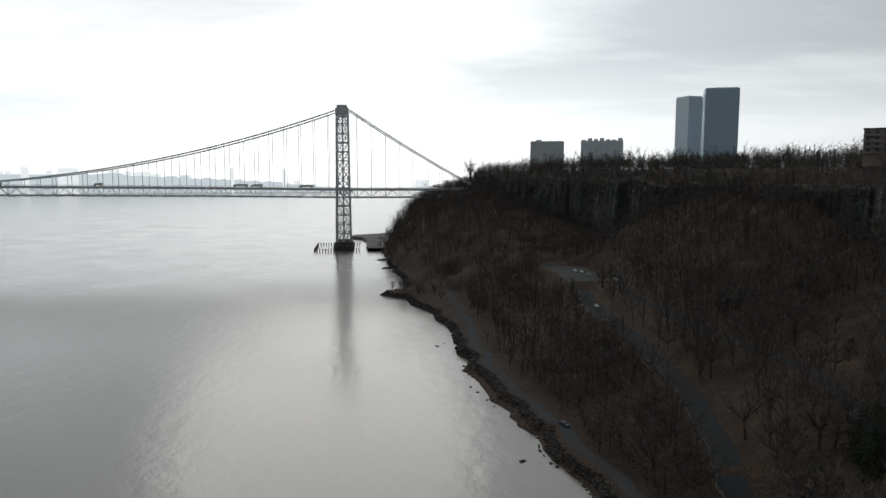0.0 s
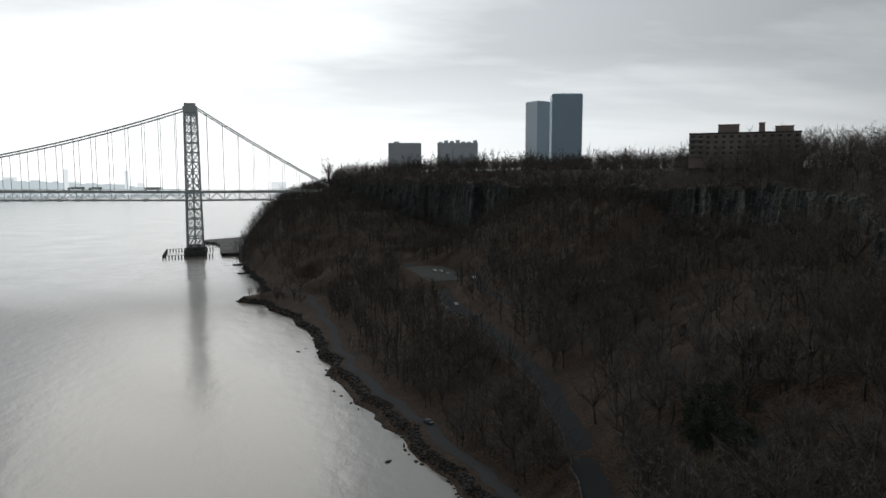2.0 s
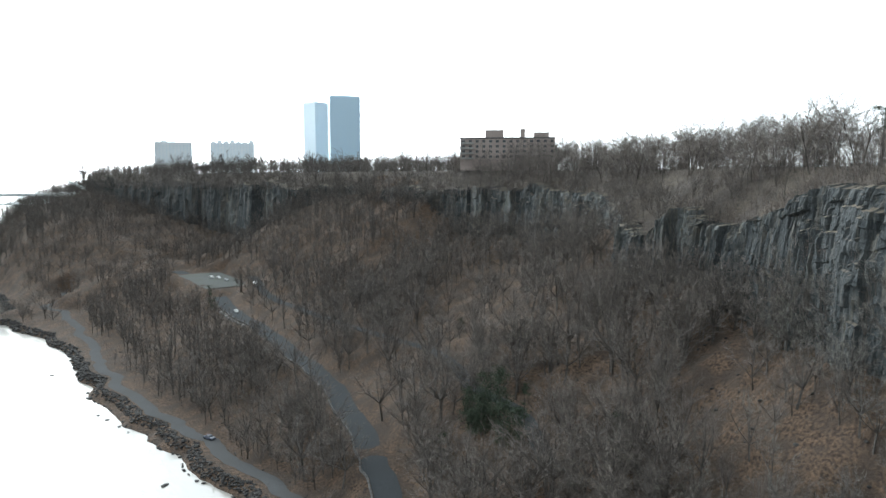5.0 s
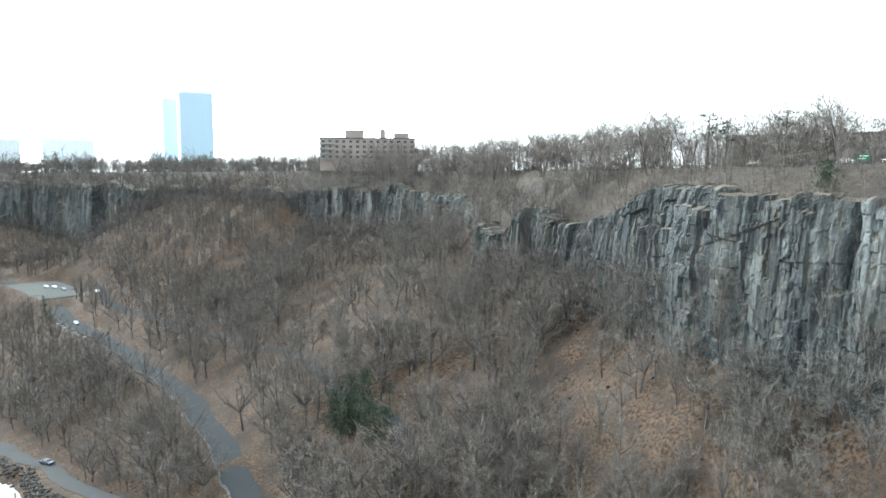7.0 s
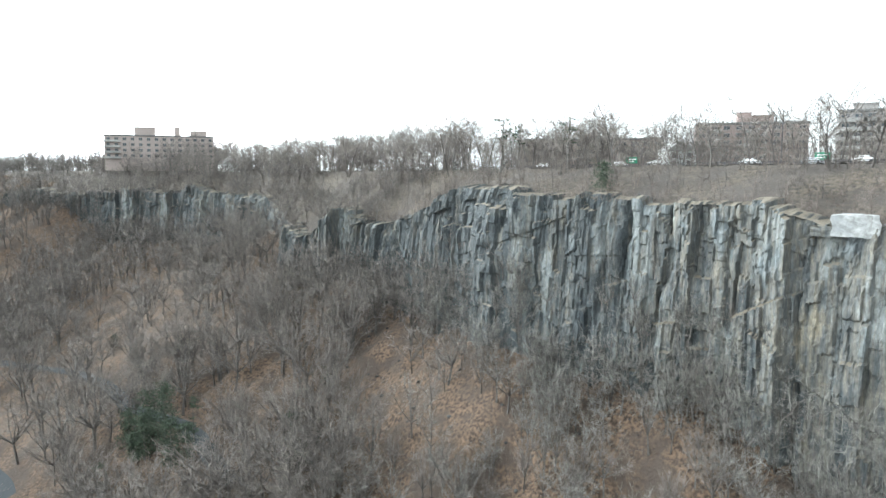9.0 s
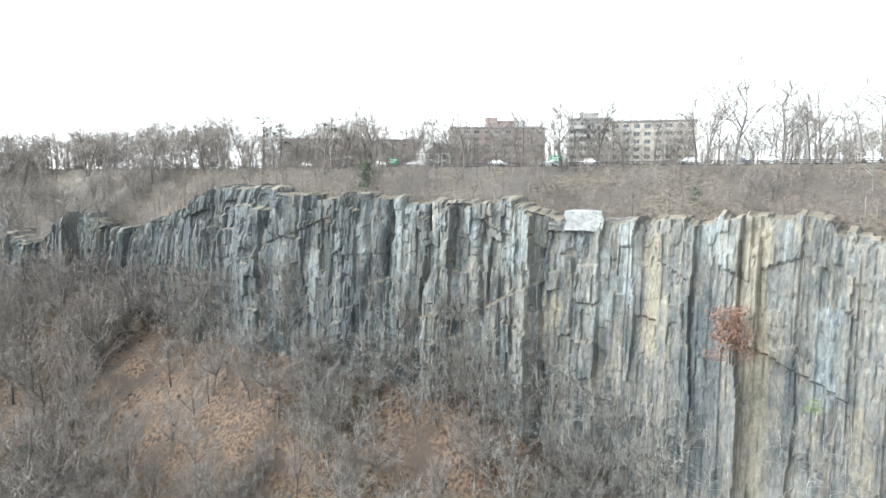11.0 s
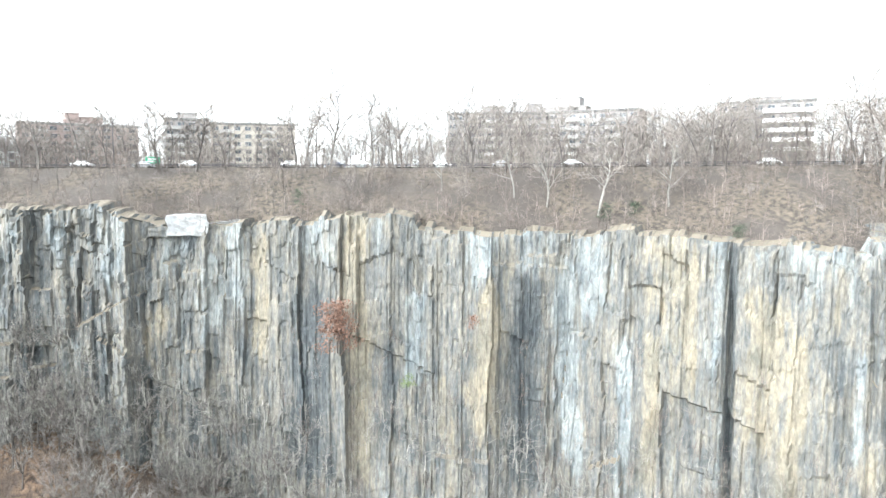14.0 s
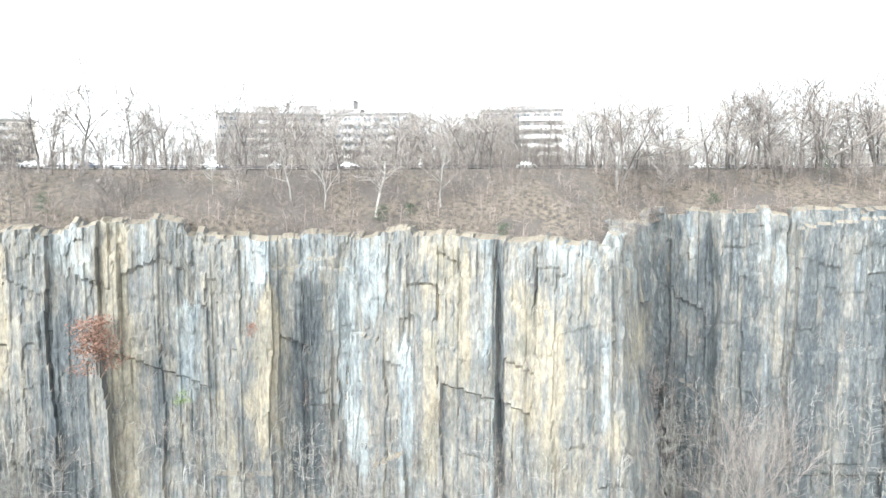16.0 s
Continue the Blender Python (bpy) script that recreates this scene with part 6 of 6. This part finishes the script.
def slope_car(s, u, key, pt, label):
    p = slope_point(s, u)
    z = slope_raw(np.array(s, float), np.array(np.interp(s, ROADS[key][0], ROADS[key][1])))[2] + 0.27
    at, up, _ = ROADS[key]
    a, b = slope_point(s - 2.0, np.interp(s - 2.0, at, up)), slope_point(s + 2.0, np.interp(s + 2.0, at, up))
    car(Matrix.LocRotScale((p[0], p[1], float(z)), Euler((0, 0, math.atan2(b[1] - a[1], b[0] - a[0]))), None), pt, label, "cars below the cliff")


slope_car(1141, 0.413, "drive", M_CAR_WHITE, "white car driving on the wooded drive")
slope_car(1052, 0.53, "parking", M_CAR_WHITE, "white car standing in the small parking area")
slope_car(1056, 0.545, "parking", M_CAR_WHITE, "white car parked at the edge of the parking area")
slope_car(1066, 0.55, "parking", M_CAR_GREY, "silver car parked in the small parking area")
slope_car(1108, 0.541, "upper_drive", M_CAR_WHITE, "white car on the upper road among trees")
slope_car(1289, 0.05, "shore_road", M_CAR_DARK, "dark blue car on the shore road")


def road_sign(az, d, w, h):
    p = heading_spot(az, d)
    t = hold("road_sign", facing(az, math.hypot(p[0], p[1]), p[2]), "green highway sign with white lettering on two posts", "road sign")
    part("panel", box_bm(-w / 2, w / 2, -0.06, 0.06, 1.2, 1.2 + h, 0.03), M_SIGN, t)
    for x in (-w / 3, w / 3):
        part("post", box_bm(x - 0.08, x + 0.08, 0.06, 0.2, -0.6, 1.2 + h), M_DARKMETAL, t)
    for k in range(2):
        part("lettering", box_bm(-w * 0.36, w * (0.3 - 0.16 * k), -0.075, -0.062, 1.2 + h * (0.58 - 0.34 * k), 1.2 + h * (0.74 - 0.34 * k)), M_WHITE, t, "white bars of lettering")


road_sign(72.3, 47, 3.4, 1.7)
road_sign(85.7, 46, 3.2, 1.6)


def light_pole(az, d, h):
    p = heading_spot(az, d)
    t = hold("utility_pole", Matrix.Translation(Vector(p)), "thin grey utility pole beside the parkway", "pole", "poles")
    bm = bmesh.new()
    bmesh.ops.create_cone(bm, cap_ends=True, segments=8, radius1=0.16, radius2=0.09, depth=h, matrix=Matrix.Translation((0, 0, h / 2 - 0.3)))
    part("pole", bm, M_DARKMETAL, t)
    part("arm", box_bm(-0.9, 0.9, -0.06, 0.06, h - 1.3, h - 1.15), M_DARKMETAL, t)


light_pole(83.0, 47, 13)
light_pole(49.8, 60, 12)

# ---------------------------------------------------------------- stones


def stone_mesh(seed, mat, squash=0.7):
    rng = np.random.default_rng(seed)
    bm = bmesh.new()
    bmesh.ops.create_icosphere(bm, subdivisions=1, radius=0.5)
    for v in bm.verts:
        v.co *= 1 + rng.uniform(-0.28, 0.28)
        v.co.z *= squash
    return shared("stone", bm, mat)


STONES = [stone_mesh(20 + i, M_RIPRAP, 0.6 + 0.1 * (i % 3)) for i in range(6)]
bank = hold("stone_bank", Matrix(), "bank of dark wet boulders along the shore", "riprap")
rng = np.random.default_rng(12)
for i in range(300):
    s, u = rng.uniform(1180, 1420), rng.uniform(-0.008, 0.022)
    p = slope_point(s, max(u, 0.0))
    if u < 0:
        p[0] -= 2.5
        p[2] = 0
    k = rng.uniform(0.7, 1.7)
    o = put(STONES[i % 6], bank, p + (0, 0, 0.1), rz=rng.uniform(0, 6))
    o.scale = (k, k * rng.uniform(0.7, 1.2), k * 0.8)


def loose_stones(n, s0, s1, u0, u1, k0, k1, label):
    """More bank stones, far off, in one mesh."""
    rng = np.random.default_rng(n)
    co, fc = [], []
    for i in range(n):
        me = STONES[i % 6]
        v = np.array([q.co[:] for q in me.vertices])
        k, a = rng.uniform(k0, k1), rng.uniform(0, 6.28)
        c, s_ = math.cos(a), math.sin(a)
        v = v @ np.array(((c, s_, 0), (-s_, c, 0), (0, 0, 1))) * k + slope_point(rng.uniform(s0, s1), rng.uniform(u0, u1))
        fc += [tuple(len(co) + j for j in q.vertices) for q in me.polygons]
        co += [tuple(q) for q in v]
    tagged(new("riprap", mesh_of("riprap", co, fc, M_RIPRAP)), label, "stones", kind="stuff")


loose_stones(1500, 1120, 1440, 0.0, 0.023, 0.6, 1.5, "dark wet riprap stones on the near bank")
loose_stones(1400, 760, 1180, 0.0, 0.024, 1.0, 2.6, "dark riprap stones on the far bank")
loose_stones(350, 1000, 1420, 0.07, 0.3, 0.3, 1.0, "scattered stones on the lower slope")
loose_stones(130, 1385, 1530, 0.55, 1.02, 0.4, 1.3, "fallen rock blocks lying in leaf litter below the cliff")
for az, el, k in ((-0.5, -14.12, 3.0), (0.1, -13.9, 1.4), (1.93, -16.1, 4.2), (2.2, -15.8, 3.0), (6.89, -23.05, 3.0), (2.4, -17.4, 1.8), (3.0, -17.8, 2.2), (3.8, -18.4, 1.8),
                  (1.6, -17.0, 1.0), (0.9, -14.6, 1.1), (1.3, -15.2, 1.3), (4.4, -18.9, 1.5), (1.2, -14.3, 1.2)):
    d = EYE / math.tan(radians(-el))
    b = new("boulder", STONES[int(abs(az * 7)) % 6])
    b.matrix_basis = Matrix.LocRotScale(at_az(az, d, 0.1), Euler((0, 0, az)), (k, k * 0.7, k * 0.5))
    tagged(b, "dark boulder standing in shallow water off the bank", "boulder", "boulders in the water")


def ledge():
    """A whitewashed outcrop at the cliff edge."""
    p = heading_spot(88.9, 3.0)
    t = hold("rock_outcrop", facing(88.9, math.hypot(p[0], p[1]) + 0.4, p[2] - 2.1), "whitewashed rock outcrop at the cliff edge", "rock")
    rng = np.random.default_rng(4)
    white = noisy("flaking_whitewash", (0.16, 0.16, 0.155), (0.34, 0.34, 0.335), 1.2, 0.9, 0.6, c2=(0.20, 0.205, 0.21), scale2=0.35)
    for x, w, h, y, mt in ((-2.0, 6.6, 3.6, 0, white), (3.6, 4.6, 2.2, 1.5, white), (6.6, 2.6, 2.6, 1.8, white), (-6.5, 4.0, 1.7, 0.4, M_ROCK)):
        bm = bmesh.new()
        bmesh.ops.create_cube(bm, size=1.0, matrix=Matrix.LocRotScale((x, y, h / 2), None, (w, 4.0, h)))
        bmesh.ops.subdivide_edges(bm, edges=bm.edges, cuts=4, use_grid_fill=True)
        for v in bm.verts:
            v.co += Vector(rng.uniform(-0.13, 0.13, 3)) + Vector((0.25 * math.sin(v.co.z * 2.1 + x), 0, -0.16 * (abs(v.co.x - x) / w * 2) ** 3 * (v.co.z / h)))
            if v.co.z > h * 0.8:
                v.co.x *= 0.97
        part("rock_block", bm, mt, t)


ledge()
